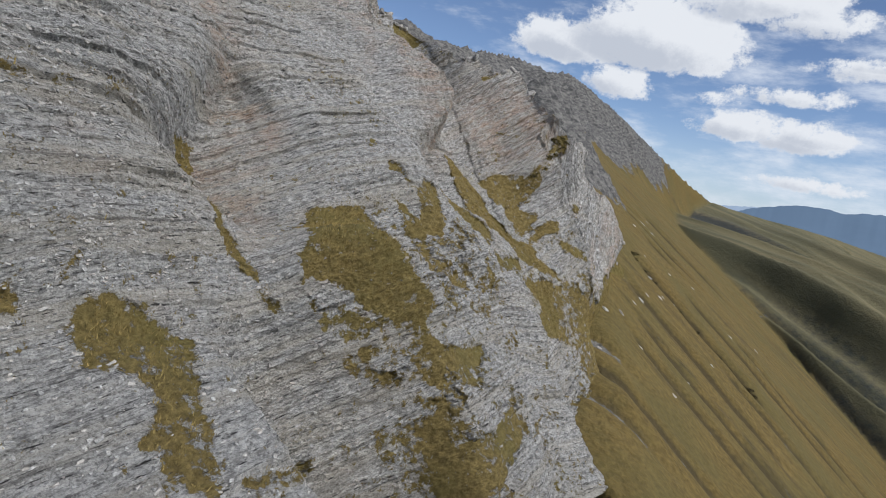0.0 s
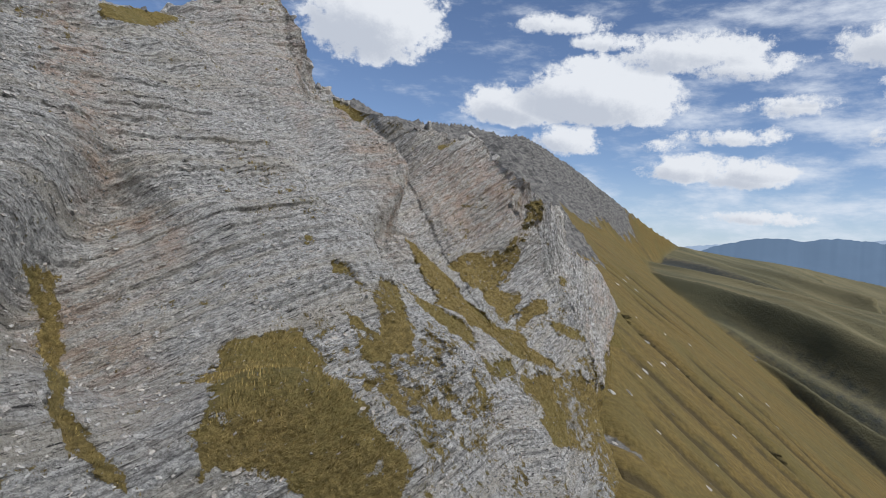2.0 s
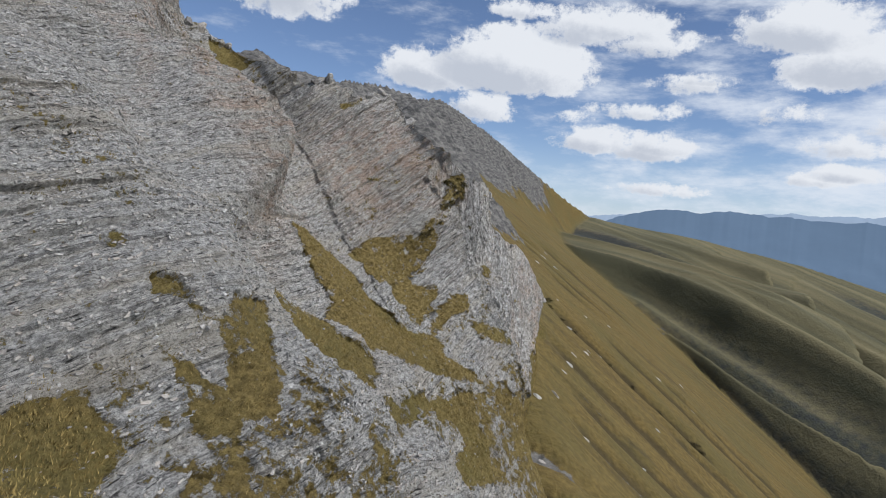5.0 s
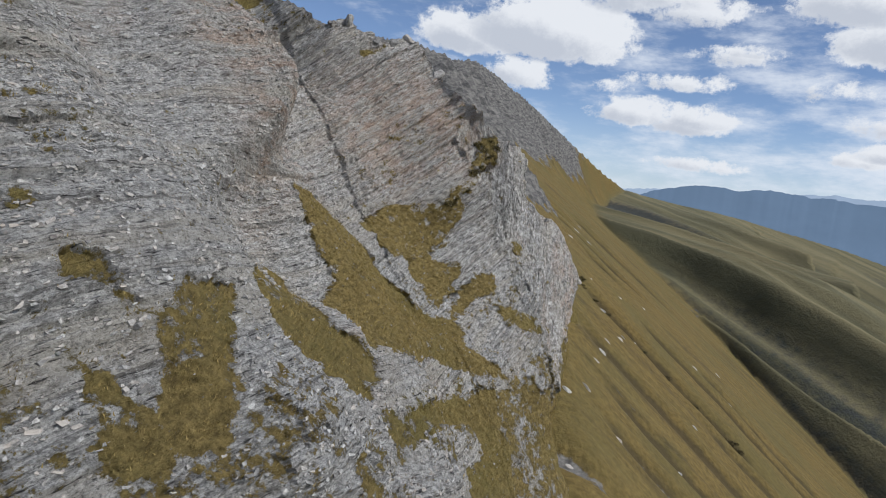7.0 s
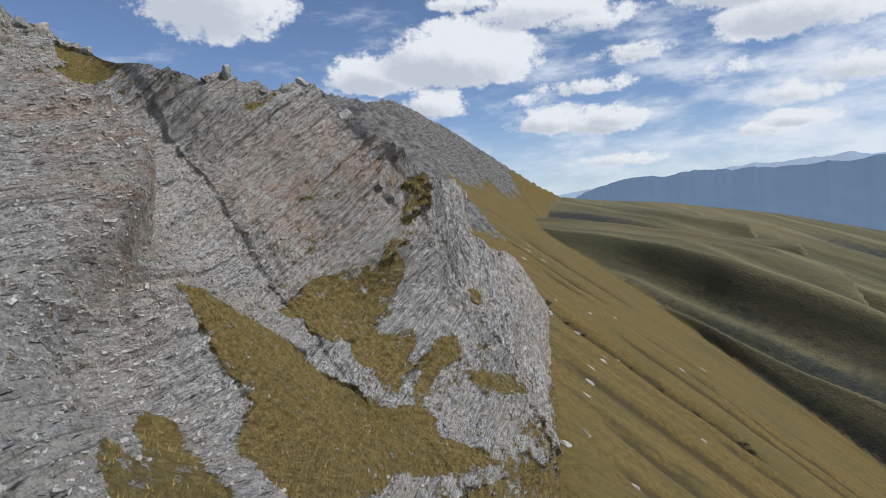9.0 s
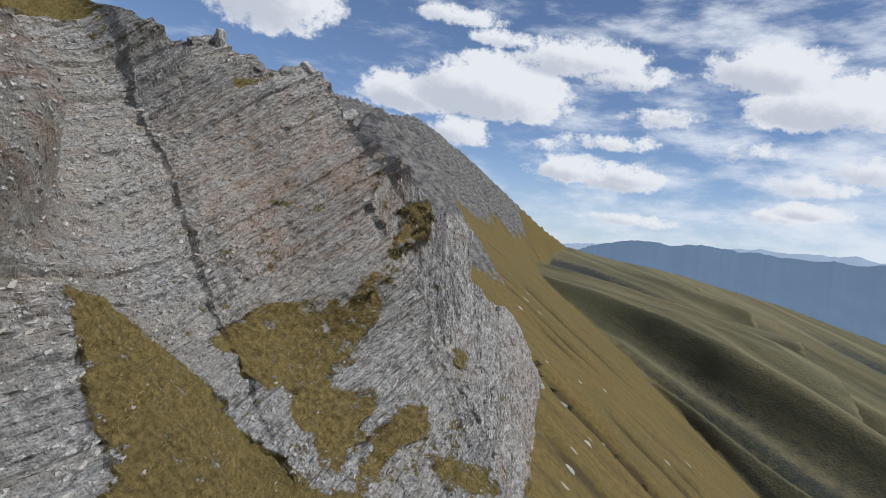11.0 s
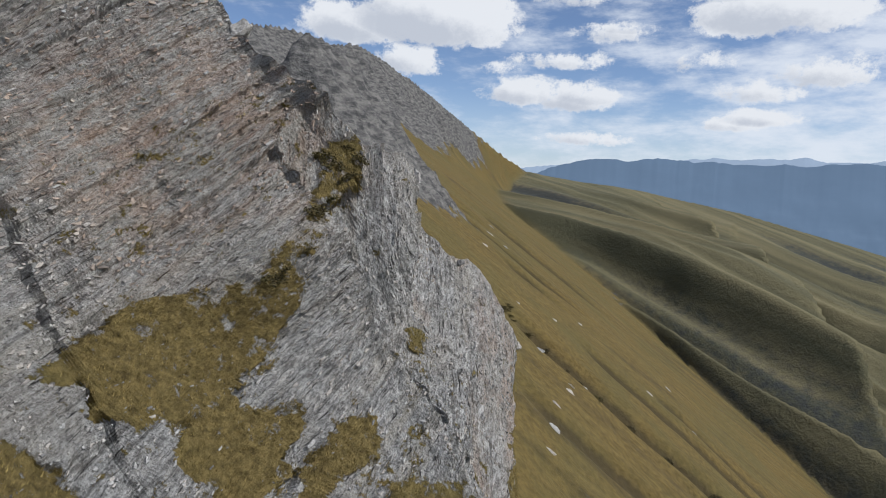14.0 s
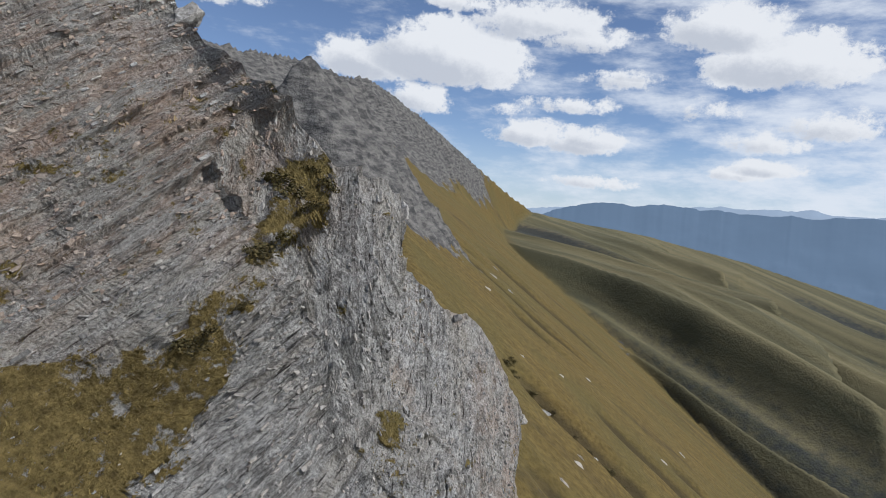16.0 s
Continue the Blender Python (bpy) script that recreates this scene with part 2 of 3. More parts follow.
# ---- materials ----
def material(name):
    m = bpy.data.materials.new(name)
    m.use_nodes = True
    g = Nodes(m.node_tree)
    out = g.add("ShaderNodeOutputMaterial")
    s = g.add("ShaderNodeBsdfPrincipled")
    g.link(s.outputs[0], out.inputs[0])
    s.inputs["Specular IOR Level"].default_value = 0.2
    return m, g, s


def attribute(g, name):
    n = g.add("ShaderNodeAttribute", attribute_name=name)
    return n.outputs["Fac"]


def bump(g, s, height, strength, distance):
    n = g.add("ShaderNodeBump")
    n.inputs["Strength"].default_value, n.inputs["Distance"].default_value = strength, distance
    g.link(height, n.inputs["Height"])
    g.link(n.outputs[0], s.inputs["Normal"])


def rock_and_grass(name):
    m, g, s = material(name)
    pos = g.add("ShaderNodeNewGeometry").outputs["Position"]
    bed = attribute(g, "bed")
    grass = attribute(g, "grass")
    red = attribute(g, "red")
    comb = g.add("ShaderNodeCombineXYZ")
    g.link(bed, comb.inputs[0])
    g.link(g.math("MULTIPLY", attribute(g, "along"), 0.34), comb.inputs[1])
    bedded = comb.outputs[0]
    thin = g.noise(bedded, 2.3, 6.0, 0.78)
    slit = g.noise(g.mapping(bedded, scale=(1, 0.35, 1), shift=(40, 3, 0)), 3.2, 5.0, 0.65)
    thick = g.noise(g.mapping(bedded, scale=(1, 0.2, 1), shift=(4, 0, 7)), 0.28, 4.0, 0.6)
    blotch = g.noise(pos, 0.06, 5.0, 0.62)
    grain = g.noise(pos, 3.6, 6.0, 0.8)
    col = g.mix(g.ramp(thin, 0.36, 0.64), (0.215, 0.21, 0.20), (0.64, 0.628, 0.595))
    col = g.mix(g.math("MULTIPLY", g.ramp(thick, 0.46, 0.62), 0.75), col, (0.46, 0.425, 0.36))
    col = g.mix(g.math("MULTIPLY", g.ramp(blotch, 0.5, 0.66), 0.4), col, (0.36, 0.315, 0.25))
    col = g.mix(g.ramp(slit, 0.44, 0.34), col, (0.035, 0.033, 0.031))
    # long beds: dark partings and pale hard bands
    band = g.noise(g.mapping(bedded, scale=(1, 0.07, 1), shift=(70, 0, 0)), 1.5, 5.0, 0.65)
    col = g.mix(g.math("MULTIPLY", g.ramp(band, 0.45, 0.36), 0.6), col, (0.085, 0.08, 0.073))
    col = g.mix(g.math("MULTIPLY", g.ramp(band, 0.56, 0.64), 0.4), col, (0.68, 0.655, 0.60))
    warm = g.mix(g.ramp(g.noise(g.mapping(bedded, shift=(9, 0, 0)), 0.45, 6.0, 0.7), 0.40, 0.58), (0.43, 0.265, 0.165), (0.42, 0.385, 0.33))
    col = g.mix(g.math("MULTIPLY", red, 0.62), col, warm)
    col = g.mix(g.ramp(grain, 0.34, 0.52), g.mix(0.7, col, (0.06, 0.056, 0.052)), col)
    col = g.mix(g.math("MULTIPLY", g.ramp(grain, 0.55, 0.68), 0.65), col, (0.66, 0.65, 0.62))
    # dry autumn turf
    turf = g.noise(pos, 1.3, 6.0, 0.7)
    turf_big = g.noise(pos, 0.05, 4.0, 0.55)
    tcol = g.mix(g.ramp(turf, 0.3, 0.7), (0.125, 0.092, 0.032), (0.33, 0.248, 0.092))
    tcol = g.mix(g.math("MULTIPLY", g.ramp(turf_big, 0.42, 0.68), 0.6), tcol, (0.18, 0.155, 0.05))
    edge = g.math("ADD", grass, g.math("MULTIPLY", g.math("SUBTRACT", g.noise(pos, 0.55, 8.0, 0.76), 0.5), 3.1))
    cover = g.ramp(edge, 0.44, 0.60)
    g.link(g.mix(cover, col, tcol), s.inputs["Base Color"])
    s.inputs["Roughness"].default_value = 0.9
    relief = g.math("ADD", g.math("MULTIPLY", thin, 1.6), g.math("MULTIPLY", g.ramp(slit, 0.30, 0.42), 0.5))
    relief = g.math("ADD", relief, g.math("MULTIPLY", grain, 0.9))
    relief = g.math("ADD", relief, g.math("MULTIPLY", g.math("MULTIPLY", turf, cover), 1.2))
    bump(g, s, relief, 1.0, 0.5)
    return m


def far_slope(name):
    m, g, s = material(name)
    pos = g.add("ShaderNodeNewGeometry").outputs["Position"]
    rock = attribute(g, "rock")
    green = attribute(g, "green")
    a = g.noise(pos, 0.6, 6.0, 0.65)
    b = g.noise(pos, 0.03, 5.0, 0.6)
    run = g.add("ShaderNodeCombineXYZ")
    g.link(attribute(g, "across"), run.inputs[0])
    g.link(g.math("MULTIPLY", attribute(g, "fall"), 0.10), run.inputs[1])
    streak = g.noise(run.outputs[0], 0.22, 6.0, 0.7)
    wide_streak = g.noise(g.mapping(run.outputs[0], shift=(17, 5, 0)), 0.035, 5.0, 0.6)
    col = g.mix(g.ramp(a, 0.3, 0.7), (0.085, 0.060, 0.019), (0.165, 0.118, 0.038))
    col = g.mix(g.math("MULTIPLY", g.ramp(streak, 0.45, 0.70), 0.38), col, (0.215, 0.155, 0.058))
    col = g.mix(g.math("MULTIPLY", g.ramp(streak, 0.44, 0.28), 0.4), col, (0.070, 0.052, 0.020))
    col = g.mix(g.math("MULTIPLY", g.ramp(b, 0.4, 0.65), 0.5), col, (0.095, 0.085, 0.032))
    hill = g.mix(g.ramp(wide_streak, 0.35, 0.65), (0.088, 0.085, 0.048), (0.170, 0.146, 0.078))
    col = g.mix(green, col, hill)
    # scrub with painted shade: brown in furrows, blue-dark in the hill's folds
    scrub_shade = g.math("ADD", attribute(g, "scrub_shade"), g.math("MULTIPLY", g.math("SUBTRACT", g.noise(pos, 0.12, 6.0, 0.7), 0.5), 0.7))
    col = g.mix(g.math("MULTIPLY", g.ramp(scrub_shade, 0.30, 0.72), 0.8), col, g.mix(green, (0.052, 0.040, 0.020), (0.026, 0.034, 0.042)))
    stone = g.mix(g.ramp(g.noise(g.mapping(pos, scale=(1, 1, 2.2), turn=(0, 25, 0)), 0.16, 8.0, 0.75), 0.36, 0.66), (0.05, 0.05, 0.05), (0.20, 0.19, 0.175))
    cover = g.ramp(g.math("ADD", rock, g.math("MULTIPLY", g.math("SUBTRACT", g.noise(pos, 0.05, 8.0, 0.72), 0.5), 1.6)), 0.45, 0.56)
    g.link(g.mix(cover, col, stone), s.inputs["Base Color"])
    s.inputs["Roughness"].default_value = 0.95
    bump(g, s, g.math("ADD", a, g.math("MULTIPLY", g.noise(pos, 0.15, 6.0, 0.65), 3.0)), 0.7, 0.8)
    return m


def painted_haze(name, colour, light):
    """Mountains seen through many kilometres of air: the haze is painted as blue colour and glow."""
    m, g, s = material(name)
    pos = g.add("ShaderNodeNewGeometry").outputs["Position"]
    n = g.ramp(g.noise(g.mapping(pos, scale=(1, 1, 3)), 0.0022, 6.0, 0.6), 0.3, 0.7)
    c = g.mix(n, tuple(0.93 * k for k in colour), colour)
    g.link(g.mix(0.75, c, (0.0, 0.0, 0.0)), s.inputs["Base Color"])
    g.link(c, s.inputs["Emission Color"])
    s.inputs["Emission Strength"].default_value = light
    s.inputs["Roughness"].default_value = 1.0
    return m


def loose_rock(name, dark=(0.20, 0.197, 0.188), pale=(0.50, 0.49, 0.462)):
    m, g, s = material(name)
    pos = g.add("ShaderNodeNewGeometry").outputs["Position"]
    obj = g.add("ShaderNodeObjectInfo").outputs["Random"]
    isle = g.add("ShaderNodeNewGeometry").outputs["Random Per Island"]
    tone = g.math("FRACT", g.math("ADD", obj, isle))
    n = g.noise(pos, 2.8, 7.0, 0.72)
    col = g.mix(g.ramp(n, 0.32, 0.68), dark, pale)
    col = g.mix(g.ramp(tone, 0.55, 1.0, False), col, g.mix(0.5, col, (0.32, 0.25, 0.18)))
    brown = g.ramp(g.noise(pos, 0.055, 4.0, 0.6), 0.47, 0.66)
    col = g.mix(g.math("MULTIPLY", brown, 0.5), col, g.mix(isle, (0.33, 0.245, 0.175), (0.29, 0.26, 0.22)))
    col = g.mix(g.math("MULTIPLY", g.ramp(tone, 0.42, 0.0, False), 0.75), col, (0.085, 0.08, 0.076))
    col = g.mix(g.math("MULTIPLY", g.ramp(tone, 0.7, 1.0, False), 0.3), col, (0.58, 0.565, 0.53))
    g.link(col, s.inputs["Base Color"])
    s.inputs["Roughness"].default_value = 0.9
    bump(g, s, n, 0.8, 0.2)
    return m


def tuft_grass(name, dark, light):
    m, g, s = material(name)
    isle = g.add("ShaderNodeNewGeometry").outputs["Random Per Island"]
    pos = g.add("ShaderNodeNewGeometry").outputs["Position"]
    col = g.mix(isle, dark, light)
    col = g.mix(g.math("MULTIPLY", g.ramp(g.noise(pos, 0.12, 4.0), 0.45, 0.65), 0.35), col, (0.17, 0.15, 0.05))
    g.link(col, s.inputs["Base Color"])
    s.inputs["Roughness"].default_value = 0.85
    return m


LOOSE = loose_rock("loose_limestone")
RUSTY = loose_rock("rusty_shale", (0.19, 0.145, 0.115), (0.44, 0.345, 0.275))
TUFT = tuft_grass("dry_grass", (0.165, 0.122, 0.042), (0.44, 0.33, 0.122))
SCRUB = tuft_grass("dark_scrub", (0.035, 0.030, 0.015), (0.11, 0.085, 0.035))
ROCK = rock_and_grass("rock_and_turf")
SLOPE = far_slope("autumn_slope")
# air haze put into the far ranges as a blue that glows
BLUE = painted_haze("blue_haze", (0.105, 0.158, 0.235), 1.1)
BLUE_FAR = painted_haze("pale_blue_haze", (0.26, 0.33, 0.43), 1.1)

# ---- the large structure ----
def axis_values(spans):
    """Grid lines with their own spacing in each stretch."""
    parts = [np.arange(a, b, s) for a, b, s in spans]
    return np.concatenate(parts + [np.array([spans[-1][1]], float)])


PATCHES = []


def turf(strength, *rim):
    """A patch of turf on the face: how dense it is, and its rim in u and v."""
    PATCHES.append((rim, strength))


turf(0.85, (44.3, 115.9), (48.7, 119.1), (50.6, 121.2), (55.9, 122.3), (60, 121.6), (61.6, 116.7), (53, 108.9), (55.2, 104.1), (57.9, 101.4), (59.3, 98.8), (57.1, 97.3), (52.9, 97.5), (48.3, 99.4), (45.1, 102.1), (42.6, 103.6), (38.4, 103.2), (38.3, 107.6))
turf(0.50, (38.4, 103), (41.3, 100.1), (44, 100.7), (47.7, 99), (50.4, 97.4), (48, 95.6), (44.5, 95.3), (40.9, 98.1))
turf(0.50, (47.7, 99), (52.9, 97.5), (55.8, 95.2), (56.8, 92.1), (52, 93.1), (50.5, 95.7))
turf(0.90, (31.5, 136.1), (35.6, 138), (35.8, 131.9), (35.9, 126), (29.3, 112.7), (31.2, 109.7), (33.3, 105.9), (34, 103), (35.5, 101.2), (36.1, 99.8), (34.8, 100.1), (33.1, 104.2), (29.8, 107.9), (27.5, 112.4), (34, 130.6))
turf(0.70, (9.7, 99.7), (14, 101), (16.8, 98.6), (21.6, 96), (20, 92.3), (19.7, 86.6), (19.7, 83.2), (18.1, 79.5), (13.9, 80.4), (14.1, 84.2), (12.4, 85), (14.6, 87.3), (15.1, 90.1), (13, 92.1), (10, 93), (9.8, 96.7))
turf(0.60, (3.5, 104.3), (5, 101.9), (5.7, 98.7), (3.8, 98.7))
turf(0.50, (44.5, 93), (48.1, 94.5), (53.3, 95.2), (56.6, 98.1), (62.7, 92.8), (76.4, 94.1), (73.1, 89.8), (62.2, 90.1), (60.9, 86.8), (56.5, 90.8), (53.3, 88), (47, 89.7))
turf(0.45, (58.1, 81.6), (61.6, 85.8), (61.2, 78.2), (78.1, 82.5), (83.2, 80), (75.7, 75), (62.9, 70.4), (59.3, 71.4))
turf(0.60, (20.3, 80.5), (41.6, 80.2), (42, 77.5), (20.5, 79.5))
turf(0.60, (64.8, 138.3), (66.8, 137.6), (65.6, 135.6), (64.4, 136.3))
turf(0.75, (74.8, 128.8), (78.8, 130.5), (82.9, 130), (79.6, 125.9), (77.4, 121.5), (76.1, 118.7), (74.6, 115.5), (71.4, 116.4), (71.4, 119.8), (72.6, 123.1), (72.5, 125.9), (71.6, 126), (70.3, 128.9), (67, 130.1), (67.2, 131.9), (69, 132.6), (70.3, 130.8), (71, 128.4), (72.4, 126.6), (73.6, 126.8))
turf(0.65, (67, 122), (68.7, 122.3), (69.8, 120.6), (71.1, 119.8), (71.6, 117.2), (70.8, 115.4), (68, 115.5), (67.8, 117.5), (67.4, 119.5))
turf(0.95, (88.6, 133.4), (90.5, 134), (91.6, 129.8), (91.4, 124.8), (93.1, 120.5), (93.9, 116.5), (90.4, 117.5), (88.2, 121.5), (86.4, 124.2), (85.9, 126.3))
turf(0.88, (111.2, 153.4), (115, 152.9), (121.4, 146.9), (126.6, 139.8), (132, 132.8), (134.9, 128.8), (140.6, 126.8), (136.3, 122.1), (144.8, 114.3), (135.8, 116.5), (127.5, 118.5), (122.2, 120.9), (105.7, 121.3), (97.1, 122.4), (99.5, 126.7), (110.7, 135.3), (110, 141.4))
turf(0.80, (127, 148.5), (131, 150.1), (139, 153.4), (144.3, 153.3), (147.9, 152.5), (151.6, 151.8), (151.4, 148.4), (149.6, 146.3), (147.3, 144.2), (143, 142.3), (143.9, 139.8), (148.1, 139.1), (146.8, 136.5), (143.6, 134.1), (141.1, 132.2), (137.8, 130.1), (136.9, 132.3), (136.9, 134.9), (135.2, 138.6), (138.6, 141.2), (134.5, 142), (130, 144), (131.6, 146.9))
turf(0.50, (156.9, 164), (161.9, 165.3), (162.1, 162.7), (159.8, 157.9), (155.3, 156.3), (151.6, 151.8), (148.9, 152.1), (148.7, 153.7), (151.8, 155.6), (154.4, 158.1))
turf(0.70, (149.2, 136.4), (153, 134.8), (151.7, 131.9), (146.9, 130.7), (143.3, 128.8), (138.9, 128.4), (143.7, 132), (145.7, 133.3))
turf(0.85, (112.5, 146.7), (116.6, 148.3), (118, 144.5), (118.1, 140.8), (122.2, 138.8), (126.1, 135.5), (128.3, 132.7), (128.5, 132), (112.1, 136), (110.6, 139.8), (111.7, 143.9))
turf(0.60, (150.2, 128.8), (158.6, 125.6), (161.7, 123.4), (159.3, 121.1), (149.9, 124.2))
turf(0.60, (93.9, 116.5), (99.5, 114.4), (106.7, 115), (128, 113.7), (132, 114), (141.4, 112.7), (171.7, 100.8), (178.1, 94.2), (179.6, 85.9), (101.7, 103.7), (127.4, 104.7), (127.4, 110.1), (99.4, 111.8), (93.6, 111.1), (94, 114))
turf(0.85, (98.3, 137), (100.2, 139.2), (102.5, 134.8), (96.8, 129.6), (94.4, 125), (96.4, 123.4), (97.2, 121), (96.6, 118.7), (90.8, 118.6), (88.7, 119.7), (89.1, 122.2), (86.4, 123.4), (87.5, 126.5), (89.5, 129.9))
turf(0.60, (76.3, 130.2), (79.7, 130), (79.8, 127.6), (78.7, 124.9), (76.1, 123.7), (74.7, 124.4))
turf(0.95, (48.5, 200.1), (55.3, 206), (67.9, 220.5), (75.1, 224.9), (58.1, 198.5), (53.3, 196.5), (49.4, 197.2))
turf(0.95, (116.4, 205.8), (132.2, 216.9), (131.6, 211.6), (130.6, 208), (123.8, 206), (118, 204))
turf(0.80, (123.7, 217.2), (130.9, 218.8), (131, 211.4), (124, 212))
turf(0.80, (141.9, 189.9), (147.6, 190.8), (144.5, 188.5), (141, 188.4))
turf(0.80, (158, 164.1), (162.1, 165.3), (162.4, 164.3), (159.7, 161.9), (158, 162.2))
turf(0.60, (164.1, 142.6), (167, 142), (164, 138.4), (162.1, 139.5))
turf(0.70, (67.2, 123.9), (68.6, 123.6), (69.9, 120.9), (69.4, 117.5), (67.8, 117.3), (67.7, 120.3))


def inside(u, v, poly):
    hit = np.zeros(u.shape, bool)
    n = len(poly)
    for i in range(n):
        (x0, y0), (x1, y1) = poly[i], poly[(i + 1) % n]
        if y0 == y1:
            continue
        hit ^= ((v < y0) != (v < y1)) & (u < (x1 - x0) * (v - y0) / (y1 - y0) + x0)
    return hit


def turf_cover(u, v, p):
    """How far turf covers the rock, 0 to 1; ragged at the rims of the patches."""
    x, y, z = p[..., 0], p[..., 1], p[..., 2]
    cover = np.full(u.shape, 0.10)
    for amp, scale, seed in ((0.9, 0.16, 50), (1.7, 0.3, 53), (2.0, 0.8, 56)):
        wu = u + amp * fbm(u * scale, v * scale, u * 0, 3, 0.6, seed)
        wv = v + amp * fbm(u * scale, v * scale, u * 0 + 9, 3, 0.6, seed + 1)
        part = np.zeros(u.shape)
        for poly, k in PATCHES:
            part = np.where(inside(wu, wv, poly), np.maximum(part, k), part)
        cover = cover + part * 0.30
    cover = cover - 0.75 * np.clip(fbm(u * 0.20, v * 0.26, u * 0, 5, 0.68, 68) - 0.10, 0, 0.6)
    # thin tufts along the benches between the beds
    bench = fbm(u * 0.06, v * 0.10, u * 0, 4, 0.6, 58)
    cover = cover + 0.22 * np.clip(bench * 2.2, 0, 1)
    apron = np.clip((128 - v) / 14, 0, 1) * np.clip((u - 48) / 15, 0, 1)
    cover = cover + apron * np.clip(0.12 + 0.9 * fbm(u * 0.07, v * 0.09, u * 0, 5, 0.65, 59), -0.1, 0.5)
    low = z - grass_plane(x, y)
    foot = np.clip(1.0 - (low - 3.0 + 9 * fbm(x * 0.10, y * 0.10, z * 0.10, 4, 0.65, 60)) / 5.0, 0, 1) * np.clip((u - 125) / 30, 0, 1)
    return np.maximum(cover, foot)


def build_face():
    us = axis_values([(-120, 0, 0.7), (0, 60, 0.36), (60, 195, 0.26), (195, 262, 0.6)])
    rows = 520
    u = np.repeat(us[:, None], rows, 1)
    top = crest_v(us)[:, None]
    f = np.linspace(0, 1, rows)[None, :]
    bottom = 62.0
    v = bottom + (top - bottom) * f
    w = facet_depth(u, v)
    cover = turf_cover(u, v, u[..., None] * AXIS_U + v[..., None] * AXIS_V + w[..., None] * AXIS_W)
    p = face_point(u, v, cover)
    # the far side of the crest falls away behind
    back = np.array((-0.30, 0.62, -0.72))
    extra = []
    for k in (1.2, 5, 14, 40, 90):
        q = p[:, -1] + back * k
        q = q + (0.12 * k * fbm(q[:, 0] * 0.1, q[:, 1] * 0.1, q[:, 2] * 0.1, 3, 0.5, 77))[:, None]
        extra.append(q[:, None])
    full = np.concatenate([p] + extra, 1)
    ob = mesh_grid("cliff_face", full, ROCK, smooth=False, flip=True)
    n = len(extra)
    def pad(a):
        return np.concatenate([a] + [a[:, -1:]] * n, 1)
    spur = spur_weight(u, v)
    x, y, z = (p[..., i] for i in range(3))
    side = 0.85 * x - 0.45 * y + 0.22 * z
    bed = np.where(spur > 0.5, side, bed_coord(x, y, z))
    put_attribute(ob, "bed", pad(bed))
    put_attribute(ob, "along", pad(np.where(spur > 0.5, v, u)))
    turf = pad(cover)
    turf[:, rows:] = np.where(us[:, None] > 163, 0.8, 0.3)
    put_attribute(ob, "grass", turf)
    red = np.exp(-((u - 147) / 16) ** 2 - ((v - 172) / 16) ** 2)
    stain = fbm(u * 0.07 + 0.6 * fbm(u * 0.05, v * 0.05, u * 0, 3, 0.5, 75), v * 0.010, u * 0, 3, 0.55, 74)
    red = np.maximum(red, np.clip(stain * 2.4 - 0.25, 0, 0.75) * np.clip((v - 105) / 20, 0, 1))
    put_attribute(ob, "red", pad(red))
    tagged(ob, "steep bedded grey limestone cliff with brown turf ledges", "cliff", kind="structure")
    return ob


RIDGE = [(-260, 420, 170), (-85, 630, 228), (-48, 660, 250), (-30, 676, 240), (20, 720, 243), (75, 770, 249), (127, 797, 250), (150, 815, 257), (236, 881, 238), (343, 965, 196), (447, 1045, 156), (525, 1105, 132)]
HILL = [(300, 1500, 60), (525, 1105, 132), (766, 1096, 109), (887, 990, 82), (1005, 852, 38), (1260, 586, -60), (1500, 200, -130)]
CRAG = [(46, 364, 150), (51, 369, 161), (58, 374, 166), (67, 385, 166), (79, 402, 165)]
# furrows: distance across the fall line, start and end along it, depth, half width, stoniness
FURROWS = [
    (300, -66, 20, 4.5, 4.5, 0.1), (312, -55, -28, 1.5, 2.5, 0.8), (368, -78, -42, 3.0, 3.5, 0.2), (184, -60, -20, 2.2, 3.5, 1.0),
    (258, -60, 30, 2.0, 3.0, 0.3), (156, -52, 0, 2.0, 3.0, 0.8), (170, -50, 20, 1.5, 2.5, 0.5), (232, -48, 40, 2.0, 3.0, 0.4),
    (392, -105, -30, 2.5, 4.5, 0.2), (424, -132, -85, 4.0, 5.0, 0.3), (332, -45, 60, 2.5, 4.0, 0.3), (118, -45, 40, 2.0, 4.0, 0.4),
    (212, -45, 60, 2.0, 3.0, 0.5), (470, -105, -20, 3.0, 6.0, 0.2), (285, -20, 60, 2.0, 3.5, 0.6), (352, -20, 80, 2.5, 4.0, 0.5),
]


def along(line, x, y):
    """The signed distance from a line on the map (plus: to its right) and the line's height there."""
    best, height, sign = np.full(x.shape, 1e9), np.zeros(x.shape), np.ones(x.shape)
    where = np.zeros(x.shape)
    run = 0.0
    for (x0, y0, z0), (x1, y1, z1) in zip(line, line[1:]):
        dx, dy = x1 - x0, y1 - y0
        n2 = dx * dx + dy * dy
        t = np.clip(((x - x0) * dx + (y - y0) * dy) / n2, 0, 1)
        d = np.hypot(x - x0 - t * dx, y - y0 - t * dy)
        near = d < best
        best = np.where(near, d, best)
        height = np.where(near, z0 + (z1 - z0) * t, height)
        where = np.where(near, run + t * math.sqrt(n2), where)
        sign = np.where(near, np.where((x - x0) * dy - (y - y0) * dx >= 0, 1.0, -1.0), sign)
        run += math.sqrt(n2)
    return best * sign, height, where


